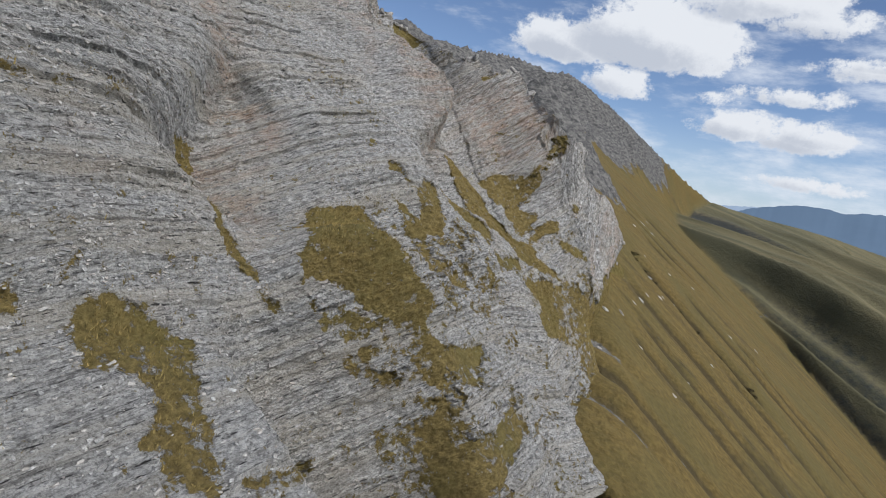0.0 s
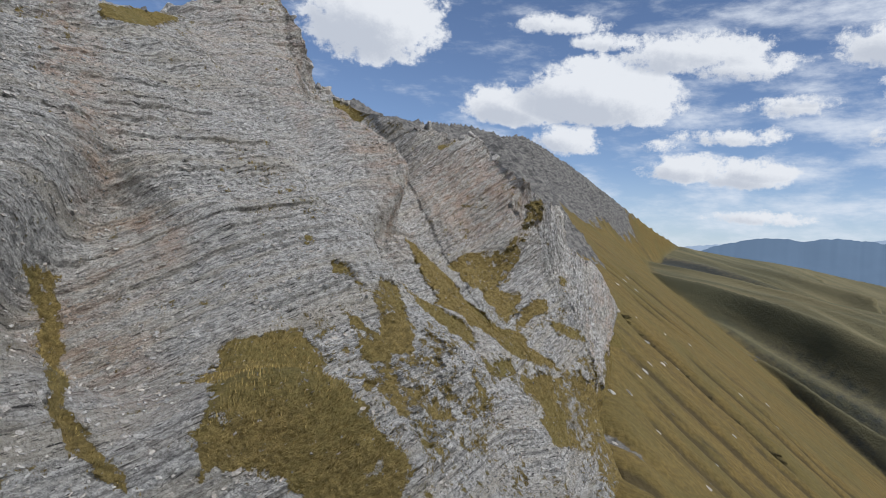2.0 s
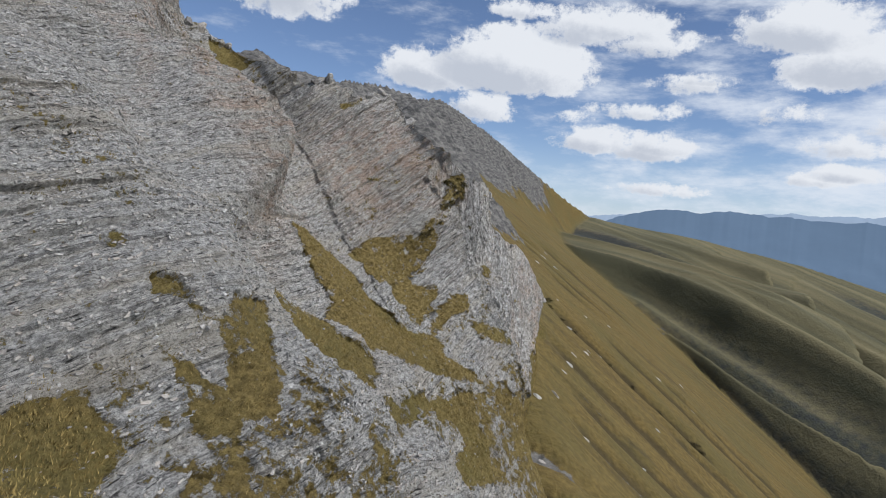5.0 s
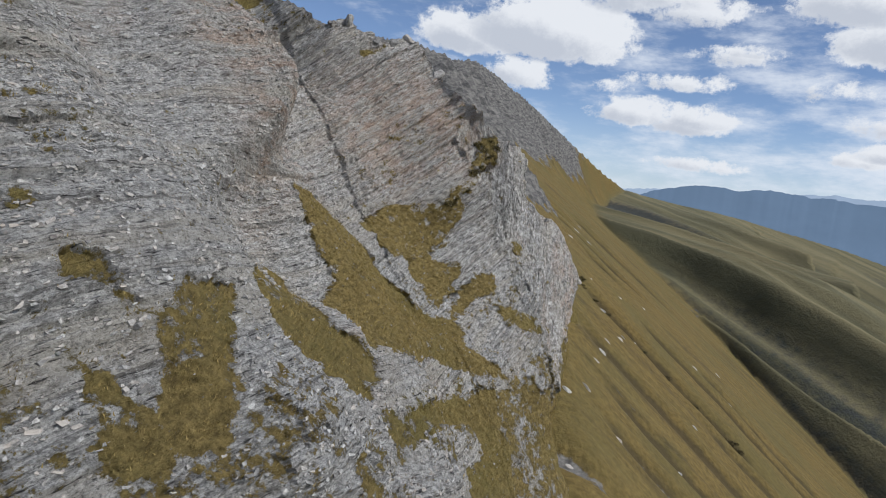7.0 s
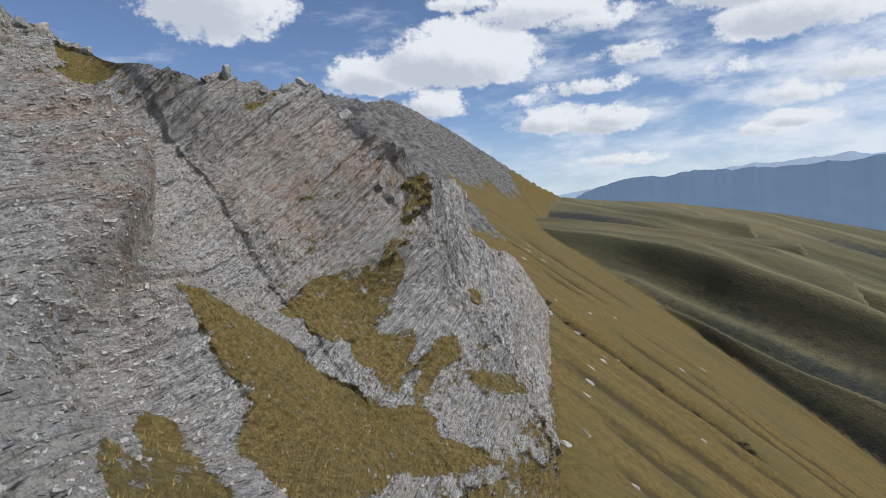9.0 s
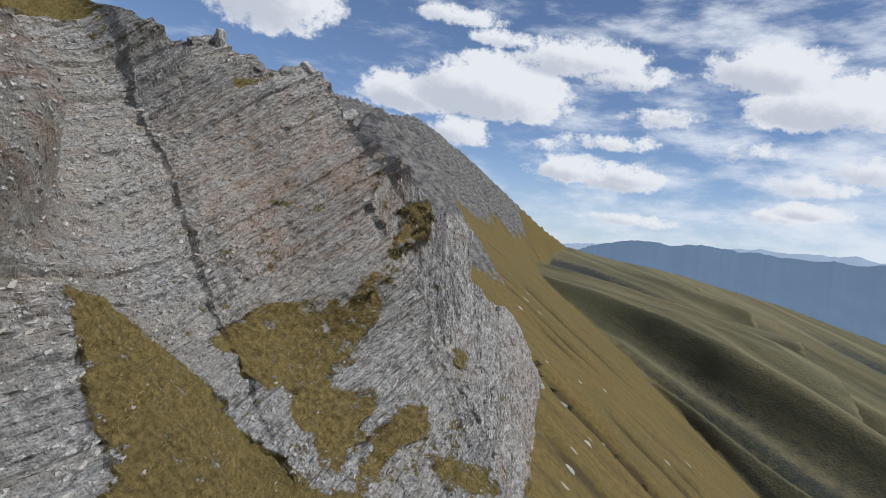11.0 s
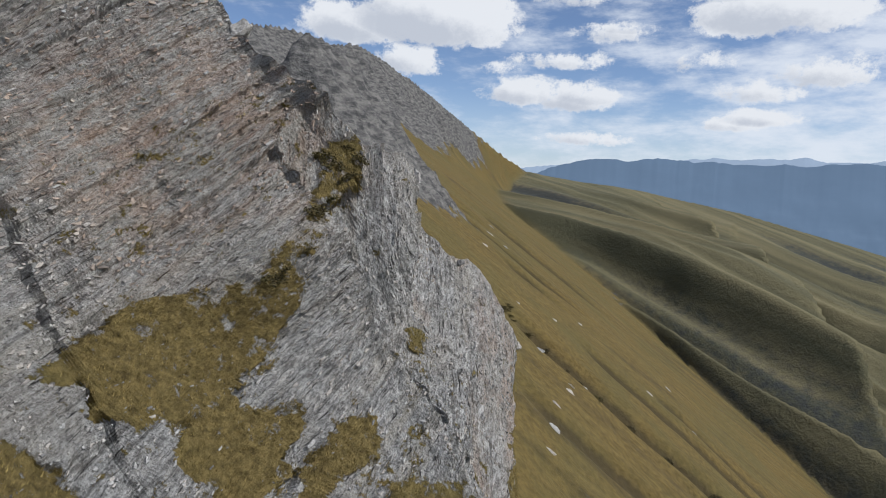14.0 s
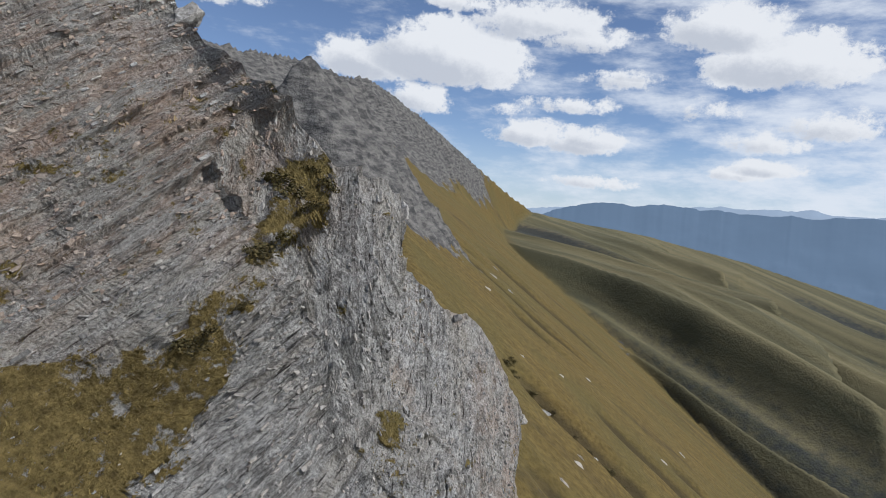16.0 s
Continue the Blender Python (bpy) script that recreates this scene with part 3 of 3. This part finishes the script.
def slope_height(x, y):
    zero = x * 0
    d, zc, s = along(RIDGE, x, y)
    zc = zc + np.interp(s, [300, 420, 640, 760], [2, 9, 9, 0]) * fbm(s * 0.045, zero, zero, 4, 0.6, 79)
    dd = np.maximum(d, 0)
    across = (0.403 * x + 0.639 * y) / 0.755
    fall = (0.639 * x - 0.403 * y) / 0.755
    front = grass_plane(x, y) - 33 * (np.maximum(y - 300, 0) / 380) ** 1.5
    lee = np.clip((72 - x + 0.12 * (y - 200)) / 45, 0, 1)
    front = front * (1 - lee) + np.minimum(front, 48 + 0.27 * (y - 200)) * lee
    cap = zc - 0.78 * dd + np.maximum(dd - 115, 0) * 1.6
    front = np.where(dd < 300, np.minimum(front, cap), front)
    front = front + (zc - np.minimum(zc, front + 0.7 * dd)) * np.exp(-dd / 40)
    wide = across + 14 * fbm(x * 0.010, y * 0.010, zero, 3, 0.5, 80) + 1.2 * fbm(x * 0.08, y * 0.08, zero, 3, 0.5, 87)
    furrow = np.abs(fbm(wide * 0.018, fall * 0.004, zero, 3, 0.5, 81))
    front = front - 0.5 * np.clip((0.28 - furrow) / 0.28, 0, 1) * np.clip(dd / 60, 0, 1)
    rock = 0.30 * np.exp(-(furrow / 0.03) ** 2) * np.clip(dd / 40, 0, 1)
    # furrows coloured darker for their scrub and their shaded sides
    scrub_shade = 0.5 * np.exp(-(furrow / 0.06) ** 2)
    line = across + 5.0 * fbm(fall * 0.025, across * 0.012, zero, 4, 0.55, 88)
    for c, a0, a1, depth, half, stones in FURROWS:
        run = np.clip((fall - a0) / 14, 0, 1) * np.clip((a1 - fall) / 20, 0, 1)
        off = (line - c) / half
        front = front - depth * np.exp(-off * off) * run + 0.2 * depth * np.exp(-(off - 1.9) ** 2) * run
        scrub_shade = np.maximum(scrub_shade, run * np.exp(-(off - 0.2) ** 2) * (1.0 - 0.5 * stones))
        rock = np.maximum(rock, run * (0.24 + 0.45 * stones) * np.exp(-((off + 0.3) * 1.1) ** 2))
    front = front + 3.0 * fbm(x * 0.012, y * 0.012, zero, 4, 0.5, 82) + 0.5 * fbm(x * 0.09, y * 0.09, zero, 4, 0.55, 86)
    # the rocky head of the mountain
    reach = np.interp(x, [-100, 60, 127, 240, 330, 420], [22, 50, 112, 84, 26, 0])
    head = np.clip((reach - dd + 46 * fbm(x * 0.017, y * 0.017, zero, 5, 0.6, 89)) / 30 + 0.5, 0, 1)
    ribs = 16 * (0.5 - np.abs(fbm(wide * 0.045, fall * 0.01, zero, 4, 0.6, 83))) + 9 * fbm(x * 0.05, y * 0.05, zero, 5, 0.6, 84)
    front = front + head * ribs * np.clip(dd / 12, 0.25, 1)
    back = zc + 0.7 * d + 3 * fbm(x * 0.05, y * 0.05, zero, 3, 0.5, 85)
    main = np.where(d >= 0, front, back)
    # the dark crag behind the cliff
    k, kz, ks = along(CRAG, x, y)
    steep = np.where(k > 0, 1.25, 2.2)
    crag = kz - steep * np.abs(k) + 4.5 * fbm(x * 0.16, y * 0.16, zero, 4, 0.6, 95) + 3.0 * np.abs(fbm(x * 0.5, y * 0.5, zero, 3, 0.6, 96))
    rock = np.maximum(rock, np.where(head > 0.3, head, 0))
    rock = np.where(crag > main - 0.5, 1.0, rock)
    main = np.maximum(main, crag)
    h, hz, hs = along(HILL, x, y)
    hh = np.maximum(h, 0)
    bend = 0.95 * x + 0.31 * y + 40 * fbm(x * 0.004, y * 0.004, zero, 3, 0.5, 90)
    fold = 0.5 - np.abs(fbm(bend * 0.0095, hh * 0.0008, zero, 3, 0.5, 91)) * 1.8
    hill = hz - 0.20 * hh - 0.00006 * hh ** 2 + 80 * fold * np.clip((hh - 40) / 420, 0.0, 1) + 4 * fbm(x * 0.01, y * 0.01, zero, 4, 0.5, 92)
    hill = np.where(h >= 0, hill, hz + 0.25 * h)
    # hill folds painted darker for shade and cloud shadow, besides heath
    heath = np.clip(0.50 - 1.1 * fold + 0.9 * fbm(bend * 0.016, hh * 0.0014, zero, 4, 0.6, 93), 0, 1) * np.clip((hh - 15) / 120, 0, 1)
    z = np.maximum(main, hill)
    green = np.clip((hill - main) / 14 + 0.4, 0, 1)
    gap = np.abs(hill - main)
    scree = np.exp(-(gap / 7) ** 2) * np.clip((fall + 60) / 40, 0, 1) * np.clip((20 - fall) / 30, 0, 1)
    rock = np.where(main > hill, rock, 0)
    rock = np.maximum(rock, 0.5 * scree)
    scrub_shade = np.where(main > hill, scrub_shade, heath)
    return np.maximum(z, -150.0), rock, green, scrub_shade, np.where(main > hill, wide + 2.5 * fbm(x * 0.03, y * 0.03, zero, 4, 0.6, 97), bend), np.where(main > hill, fall, hh)


def build_ground():
    xs = axis_values([(-4600, -600, 200), (-600, -120, 24), (-120, 20, 5), (20, 360, 1.6), (360, 700, 4), (700, 1500, 10), (1500, 4900, 200)])
    ys = axis_values([(-4000, -200, 200), (-200, 60, 12), (60, 420, 1.8), (420, 1150, 4), (1150, 1700, 14), (1700, 4900, 200)])
    x, y = np.meshgrid(xs, ys, indexing="ij")
    z, rock, green, scrub_shade, across, fall = slope_height(x, y)
    # the ground passes beneath the cliff
    behind = (x * AXIS_W[0] + y * AXIS_W[1] + z * AXIS_W[2]) - facet_depth(x * AXIS_U[0] + y * AXIS_U[1], x * AXIS_V[0] + y * AXIS_V[1] + z * AXIS_V[2])
    west = np.clip((160 - x * AXIS_U[0] - y * AXIS_U[1]) / 8, 0, 1)
    z = z - 60 * west * np.clip((behind - 1) / 8, 0, 1) * np.clip((90 - behind) / 30, 0, 1)
    ob = mesh_grid("ground", np.stack([x, y, z], -1)[:, ::-1], SLOPE)
    put_attribute(ob, "rock", rock[:, ::-1])
    put_attribute(ob, "green", green[:, ::-1])
    put_attribute(ob, "scrub_shade", scrub_shade[:, ::-1])
    put_attribute(ob, "across", across[:, ::-1])
    put_attribute(ob, "fall", fall[:, ::-1])
    tagged(ob, "ochre autumn grass slope with furrows and rocky crest", "hillside", kind="structure")
    return ob


def build_range(name, radius, a0, a1, tops, mat, seed, label):
    """A far mountain range: tops are azimuth and elevation of its summits and saddles."""
    az = np.arange(a0, a1, 0.12)
    el = np.interp(az, [t[0] for t in tops], [t[1] for t in tops])
    el = el + 0.34 * fbm(az * 0.6, az * 0, az * 0, 6, 0.6, seed)
    rows = np.linspace(0, 1, 26)
    pts = np.zeros((len(az), len(rows), 3))
    for j, f in enumerate(rows):
        r = radius - 700 + 700 * f
        rise = f ** 1.2
        z = -150 + (radius * np.tan(np.radians(el)) + 115 + 150) * rise
        z = z + 45 * (fbm(az * 0.5, az * 0 + f * 7.0, az * 0, 4, 0.55, seed + 5)) * (1 - f) * min(1, f * 6)
        pts[:, j] = np.stack([r * np.sin(np.radians(az)), r * np.cos(np.radians(az)), z], -1)
    ob = mesh_grid(name, pts, mat)
    tagged(ob, label, "mountains", kind="structure")
    return ob


CLIFF = build_face()
GROUND = build_ground()
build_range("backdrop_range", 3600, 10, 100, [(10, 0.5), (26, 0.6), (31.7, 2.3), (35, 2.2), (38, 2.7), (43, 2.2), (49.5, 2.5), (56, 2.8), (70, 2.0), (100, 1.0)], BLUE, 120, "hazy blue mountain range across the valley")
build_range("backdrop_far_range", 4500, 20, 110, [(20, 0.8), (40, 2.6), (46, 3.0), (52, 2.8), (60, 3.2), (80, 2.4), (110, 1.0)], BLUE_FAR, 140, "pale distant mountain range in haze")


# ---- loose rock, crags, turf ----
RNG = np.random.default_rng(5)


def face_frame(u, v):
    """Undisplaced outward normals of the face."""
    e = 1.5
    wu = (facet_depth(u + e, v) - facet_depth(u - e, v)) / (2 * e)
    wv = (facet_depth(u, v + e) - facet_depth(u, v - e)) / (2 * e)
    n = wu[:, None] * AXIS_U + wv[:, None] * AXIS_V - AXIS_W
    return n / np.linalg.norm(n, axis=1)[:, None]


def scatter(count, u0, u1, v0, v1, turf, seed):
    """Places on the face: on bare rock, or on turf."""
    rng = np.random.default_rng(seed)
    u, v = rng.uniform(u0, u1, count), rng.uniform(v0, v1, count)
    keep = v < np.interp(u, CREST_U, CREST_V) - 1.0
    u, v = u[keep], v[keep]
    w = facet_depth(u, v)
    base = u[:, None] * AXIS_U + v[:, None] * AXIS_V + w[:, None] * AXIS_W
    cover = turf_cover(u, v, base)
    broken = 1.0 * fbm(base[:, 0] * 0.5, base[:, 1] * 0.5, base[:, 2] * 0.5, 4, 0.7, 57)
    keep = (cover + broken > 0.66) if turf else (cover + 0.4 * broken < 0.46)
    u, v, cover = u[keep], v[keep], cover[keep]
    return u, v, face_point(u, v, cover)


def bed_axes(u, v, n):
    """For each place: along the bed, out of the face, and across the bed."""
    up = np.where((spur_weight(u, v) > 0.5)[:, None], np.array((0.85, -0.45, 0.22)), np.where((u > 107)[:, None], np.array(BEDS_EAST), np.array(BEDS_WEST)))
    up = up / np.linalg.norm(up, axis=1)[:, None]
    a = np.cross(up, n)
    a = a / np.linalg.norm(a, axis=1)[:, None]
    out = np.cross(a, up)
    return a, out, up


CUBE = np.array([(-1, -1, -1), (1, -1, -1), (1, 1, -1), (-1, 1, -1), (-1, -1, 1), (1, -1, 1), (1, 1, 1), (-1, 1, 1)], float)
CUBE_FACES = [(0, 3, 2, 1), (4, 5, 6, 7), (0, 1, 5, 4), (1, 2, 6, 5), (2, 3, 7, 6), (3, 0, 4, 7)]


def mesh_of(name, verts, faces, mat):
    me = bpy.data.meshes.new(name)
    verts, faces = np.asarray(verts, np.float32), np.asarray(faces, np.int32)
    k = faces.shape[1]
    me.vertices.add(len(verts))
    me.vertices.foreach_set("co", verts.ravel())
    me.loops.add(faces.size)
    me.loops.foreach_set("vertex_index", faces.ravel())
    me.polygons.add(len(faces))
    me.polygons.foreach_set("loop_start", np.arange(0, faces.size, k, dtype=np.int32))
    me.polygons.foreach_set("use_smooth", np.zeros(len(faces), bool))
    me.update(calc_edges=True)
    me.materials.append(mat)
    return me


def slab_shape(rng):
    """A split slab: a block with every corner worn differently."""
    return CUBE * rng.uniform(0.62, 1.12, CUBE.shape)


def slab_stuff(name, u, v, p, size, label, seed, mat=None):
    rng = np.random.default_rng(seed)
    n = face_frame(u, v)
    n = n + rng.normal(size=n.shape) * 0.20
    n = n / np.linalg.norm(n, axis=1)[:, None]
    a, out, up = bed_axes(u, v, n)
    k = len(u)
    tip = rng.normal(size=(k, 1)) * 0.28
    a, up = a + tip * up, up - tip * a
    c = CUBE[None] * rng.uniform(0.35, 1.25, (k, 8, 3))
    s = np.minimum(rng.gamma(3.0, 0.36, (k, 1)), 1.9) * size
    dims = np.concatenate([s * rng.uniform(0.45, 1.5, (k, 1)), s * rng.uniform(0.35, 0.8, (k, 1)), s * rng.uniform(0.18, 0.7, (k, 1))], 1)
    c = c * dims[:, None]
    verts = p[:, None] + c[..., :1] * a[:, None] + c[..., 1:2] * out[:, None] + c[..., 2:] * up[:, None]
    faces = (np.array(CUBE_FACES)[None] + 8 * np.arange(k)[:, None, None]).reshape(-1, 4)
    ob = new(name, mesh_of(name, verts.reshape(-1, 3), faces, mat or LOOSE))
    return tagged(ob, label, "rocks", kind="stuff")


def slab_parts(parent, name, meshes, u, v, p, size, seed):
    rng = np.random.default_rng(seed)
    n = face_frame(u, v)
    a, out, up = bed_axes(u, v, n)
    for i in range(len(u)):
        s = size * rng.uniform(0.7, 1.6)
        m = Matrix(np.stack([a[i] * s * rng.uniform(0.8, 1.8), out[i] * s * rng.uniform(0.5, 0.9), up[i] * s * rng.uniform(0.2, 0.45)], 1).tolist()).to_4x4()
        m.translation = p[i].tolist()
        ob = new(name, meshes[i % len(meshes)])
        ob.parent = parent
        ob.matrix_world = m


def rock_mesh(name, rng, spiky=0.0):
    """An angular rock from a cut and dented ball, set deep on its foot."""
    bm = bmesh.new()
    bmesh.ops.create_icosphere(bm, subdivisions=3, radius=1.0)
    cuts = [(Vector(rng.normal(size=3)).normalized(), rng.uniform(0.45, 0.8)) for _ in range(9)]
    for v in bm.verts:
        co = v.co.copy()
        for way, lim in cuts:
            d = co.dot(way)
            if d > lim:
                co -= way * (d - lim)
        bed = math.floor(co.z * 7 + co.x * 2)
        co *= 1.0 + 0.10 * (((bed * 7919) % 13) / 13 - 0.5)
        co += Vector([0.07 * noise.noise(co * 3.1 + Vector((k * 9, 0, 0))) for k in range(3)])
        if spiky:
            co.z *= 1 + spiky * max(0, noise.noise(co * 1.7) + 0.4)
        v.co = co
    me = bpy.data.meshes.new(name)
    bm.to_mesh(me)
    bm.free()
    me.polygons.foreach_set("use_smooth", np.zeros(len(me.polygons), bool))
    me.materials.append(LOOSE)
    return me


def ground_z(x, y):
    return float(slope_height(np.array([[float(x)]]), np.array([[float(y)]]))[0][0, 0])


def build_outcrops():
    """Pale rocks that break the grass beside and below the cliff."""
    rng = np.random.default_rng(11)
    places = [(112, 274, 3.2), (113, 258, 2.6), (116, 262, 1.8), (145, 388, 4.0), (150, 380, 2.6), (118, 300, 2.0), (124, 268, 1.6), (96, 236, 2.8),
              (90, 226, 2.2), (102, 246, 2.4), (136, 308, 1.8), (160, 330, 2.2), (172, 300, 2.0), (186, 292, 2.6), (78, 205, 2.4), (70, 197, 2.6),
              (84, 196, 1.8), (64, 176, 2.0), (92, 180, 2.2), (108, 205, 1.6), (132, 236, 2.0), (205, 330, 2.8), (160, 420, 3.5), (126, 350, 2.6)]
    for x, y, s in places:
        ob = new("rock_outcrop", rock_mesh("rock_outcrop", rng, 0.3))
        z = ground_z(x, y)
        s *= 0.62
        ob.matrix_world = pose(x, y, z - 0.2 * s, rng.uniform(-12, 12), rng.uniform(24, 36), rng.uniform(-45, -20)) @ Matrix.Diagonal((s * 1.3, s * 0.7, s * 0.42, 1))
        tagged(ob, "pale weathered limestone outcrop standing in ochre grass", "rock", "outcrops in the grass")


def build_crags():
    """Jagged heads of the beds along the skyline."""
    rng = np.random.default_rng(23)
    for u, s in ((62, 1.6), (74, 2.0), (84, 2.2), (90, 2.6), (104, 2.0), (112, 2.2), (119, 3.2), (123, 2.6), (131, 1.8), (138, 2.6), (141, 3.0), (146, 1.8), (150, 2.0), (154, 2.0), (158, 2.6), (171, 1.8), (190, 1.6), (204, 1.8), (215, 1.5)):
        vv = float(np.interp(u, CREST_U, CREST_V)) - 0.8
        p = face_point(np.array([float(u)]), np.array([vv]))[0]
        ob = new("crag", rock_mesh("crag", rng, 0.9))
        ob.matrix_world = Matrix.Translation(p.tolist()) @ pose(0, 0, 0, rng.uniform(-15, 15), -24 + rng.uniform(-8, 8), rng.uniform(0, 360)) @ Matrix.Diagonal((s * 0.8, s * 0.45, s * 0.34, 1))
        tagged(ob, "jagged grey limestone crag on the cliff's crest", "crag", "crags on the crest")


def blade_stuff(name, p, n, height, per, mat, label, category, seed, spread=0.5):
    """Clumps of bent three-sided blades, all in one mesh."""
    rng = np.random.default_rng(seed)
    k = len(p)
    p, n = np.repeat(p, per, 0), np.repeat(n, per, 0)
    q = len(p)
    off = rng.normal(size=(q, 3)) * spread
    off -= (off * n).sum(1)[:, None] * n
    up = 0.45 * n + np.array((0.10, -0.05, 0.75)) + rng.normal(size=(q, 3)) * 0.38
    h = (height * rng.uniform(0.5, 1.3, (q, 1)))
    side = np.cross(up, rng.normal(size=(q, 3)))
    side = side / np.linalg.norm(side, axis=1)[:, None] * h * 0.20
    root = p + off - n * 0.08
    verts = np.stack([root - side, root + side, root + up * h], 1)
    faces = (np.array([(0, 1, 2)])[None] + 3 * np.arange(q)[:, None, None]).reshape(-1, 3)
    ob = new(name, mesh_of(name, verts.reshape(-1, 3), faces, mat))
    return tagged(ob, label, category, kind="stuff")


def shrub_mesh(rng):
    k = 260
    d = rng.normal(size=(k, 3))
    d /= np.linalg.norm(d, axis=1)[:, None]
    d[:, 2] = np.abs(d[:, 2])
    c = d * rng.uniform(0.45, 1.0, (k, 1)) * np.array((1.0, 1.0, 0.7))
    a, b = rng.normal(size=(k, 3)), rng.normal(size=(k, 3))
    a /= np.linalg.norm(a, axis=1)[:, None]
    b = np.cross(a, b)
    b /= np.linalg.norm(b, axis=1)[:, None]
    s = rng.uniform(0.07, 0.16, (k, 1))
    verts = np.stack([c - a * s, c + b * s * 0.6, c + a * s, c - b * s * 0.6], 1).reshape(-1, 3)
    return mesh_of("foliage", verts, np.arange(4 * k).reshape(-1, 4), SCRUB)


def stem_mesh(rng):
    """Short crooked stems that fork from one foot."""
    verts, faces = [], []
    for k in range(5):
        way = Vector((rng.normal() * 0.5, rng.normal() * 0.5, 0.6))
        for j in range(4):
            c = way * (j / 3)
            r = 0.05 * (1 - 0.25 * j)
            verts += [(c.x + r * math.cos(a), c.y + r * math.sin(a), c.z - 0.1) for a in (0, 2.1, 4.2)]
        n = k * 12
        faces += [(n + 3 * j + i, n + 3 * j + (i + 1) % 3, n + 3 * j + 3 + (i + 1) % 3, n + 3 * j + 3 + i) for j in range(3) for i in range(3)]
    return mesh_of("stem", verts, faces, SCRUB)


def shrub(foliage, stem):
    ob = new("shrub")
    for name, me in (("foliage", foliage), ("stem", stem)):
        new(name, me).parent = ob
    return ob


def build_shrubs():
    """Dark low juniper-like scrub along the furrow across the slope and on the ledges."""
    rng = np.random.default_rng(31)
    meshes = [shrub_mesh(rng) for _ in range(4)]
    stem = stem_mesh(rng)
    for i in range(46):
        fall = rng.uniform(-64, 5)
        across = 299 + rng.normal() * 1.8 + 3.5 * math.sin(fall * 0.07)
        x, y = (0.403 * across + 0.639 * fall) / 0.755, (0.639 * across - 0.403 * fall) / 0.755
        s = rng.uniform(0.8, 2.0)
        ob = shrub(meshes[i % 4], stem)
        ob.matrix_world = pose(x, y, ground_z(x, y) - 0.1, 0, 0, rng.uniform(0, 360)) @ Matrix.Diagonal((s * 1.3, s, s * 0.8, 1))
        tagged(ob, "low dark brown scrub bush in a grassy furrow", "shrub", "scrub in the furrow")
    us, vs = [157, 160, 161, 159, 156, 154, 152, 158, 150, 149], [163, 163.5, 162, 160, 158, 157, 153, 162, 152, 151.5]
    for i, (u, v) in enumerate(zip(us, vs)):
        p = face_point(np.array([float(u)]), np.array([float(v)]))[0]
        s = rng.uniform(0.7, 1.3)
        ob = shrub(meshes[i % 4], stem)
        ob.matrix_world = Matrix.Translation(p.tolist()) @ pose(0, 0, 0, 30, 0, rng.uniform(0, 360)) @ Matrix.Diagonal((s * 1.4, s, s * 0.8, 1))
        tagged(ob, "dark brown heath bush clinging to a rock ledge", "shrub", "heath on the ledge")


build_outcrops()
build_crags()
build_shrubs()
u, v, p = scatter(90000, 60, 200, 100, 222, True, 61)
blade_stuff("turf_tufts", p, face_frame(u, v), 0.26, 5, TUFT, "tufted dry ochre mountain grass on rock ledges", "grass", 62, 0.35)
u, v, p = scatter(30000, 0, 60, 80, 140, True, 63)
blade_stuff("lower_turf", p, face_frame(u, v), 0.32, 4, TUFT, "tufted brown grass on the lower ledges", "grass", 64, 0.4)
u, v, p = scatter(80000, 60, 232, 66, 226, False, 65)
rusty = np.exp(-((u - 147) / 17) ** 2 - ((v - 173) / 17) ** 2) + 0.35 * fbm(u * 0.12, v * 0.2, u * 0, 3, 0.6, 78) > 0.45
slab_stuff("split_slabs", u[~rusty], v[~rusty], p[~rusty], 0.15, "countless split grey limestone slabs in their beds", 66)
slab_stuff("rusty_slabs", u[rusty], v[rusty], p[rusty], 0.15, "countless rust-brown shaly slabs in the high wall", 73, RUSTY)
u, v, p = scatter(34000, -40, 60, 66, 226, False, 67)
slab_stuff("split_slabs_west", u, v, p, 0.16, "countless split grey limestone slabs on the near rib", 68)
u, v, p = scatter(9000, 30, 180, 90, 150, True, 69)
slab_stuff("scattered_stones", u[::5], v[::5], p[::5], 0.11, "small pale stones scattered over the turf", 70)
SLABS = [mesh_of("slab", slab_shape(RNG), CUBE_FACES, LOOSE) for _ in range(8)]
u, v, p = scatter(520, 100, 172, 120, 198, False, 71)
slab_parts(CLIFF, "slab", SLABS, u[:290], v[:290], p[:290], 0.26, 72)
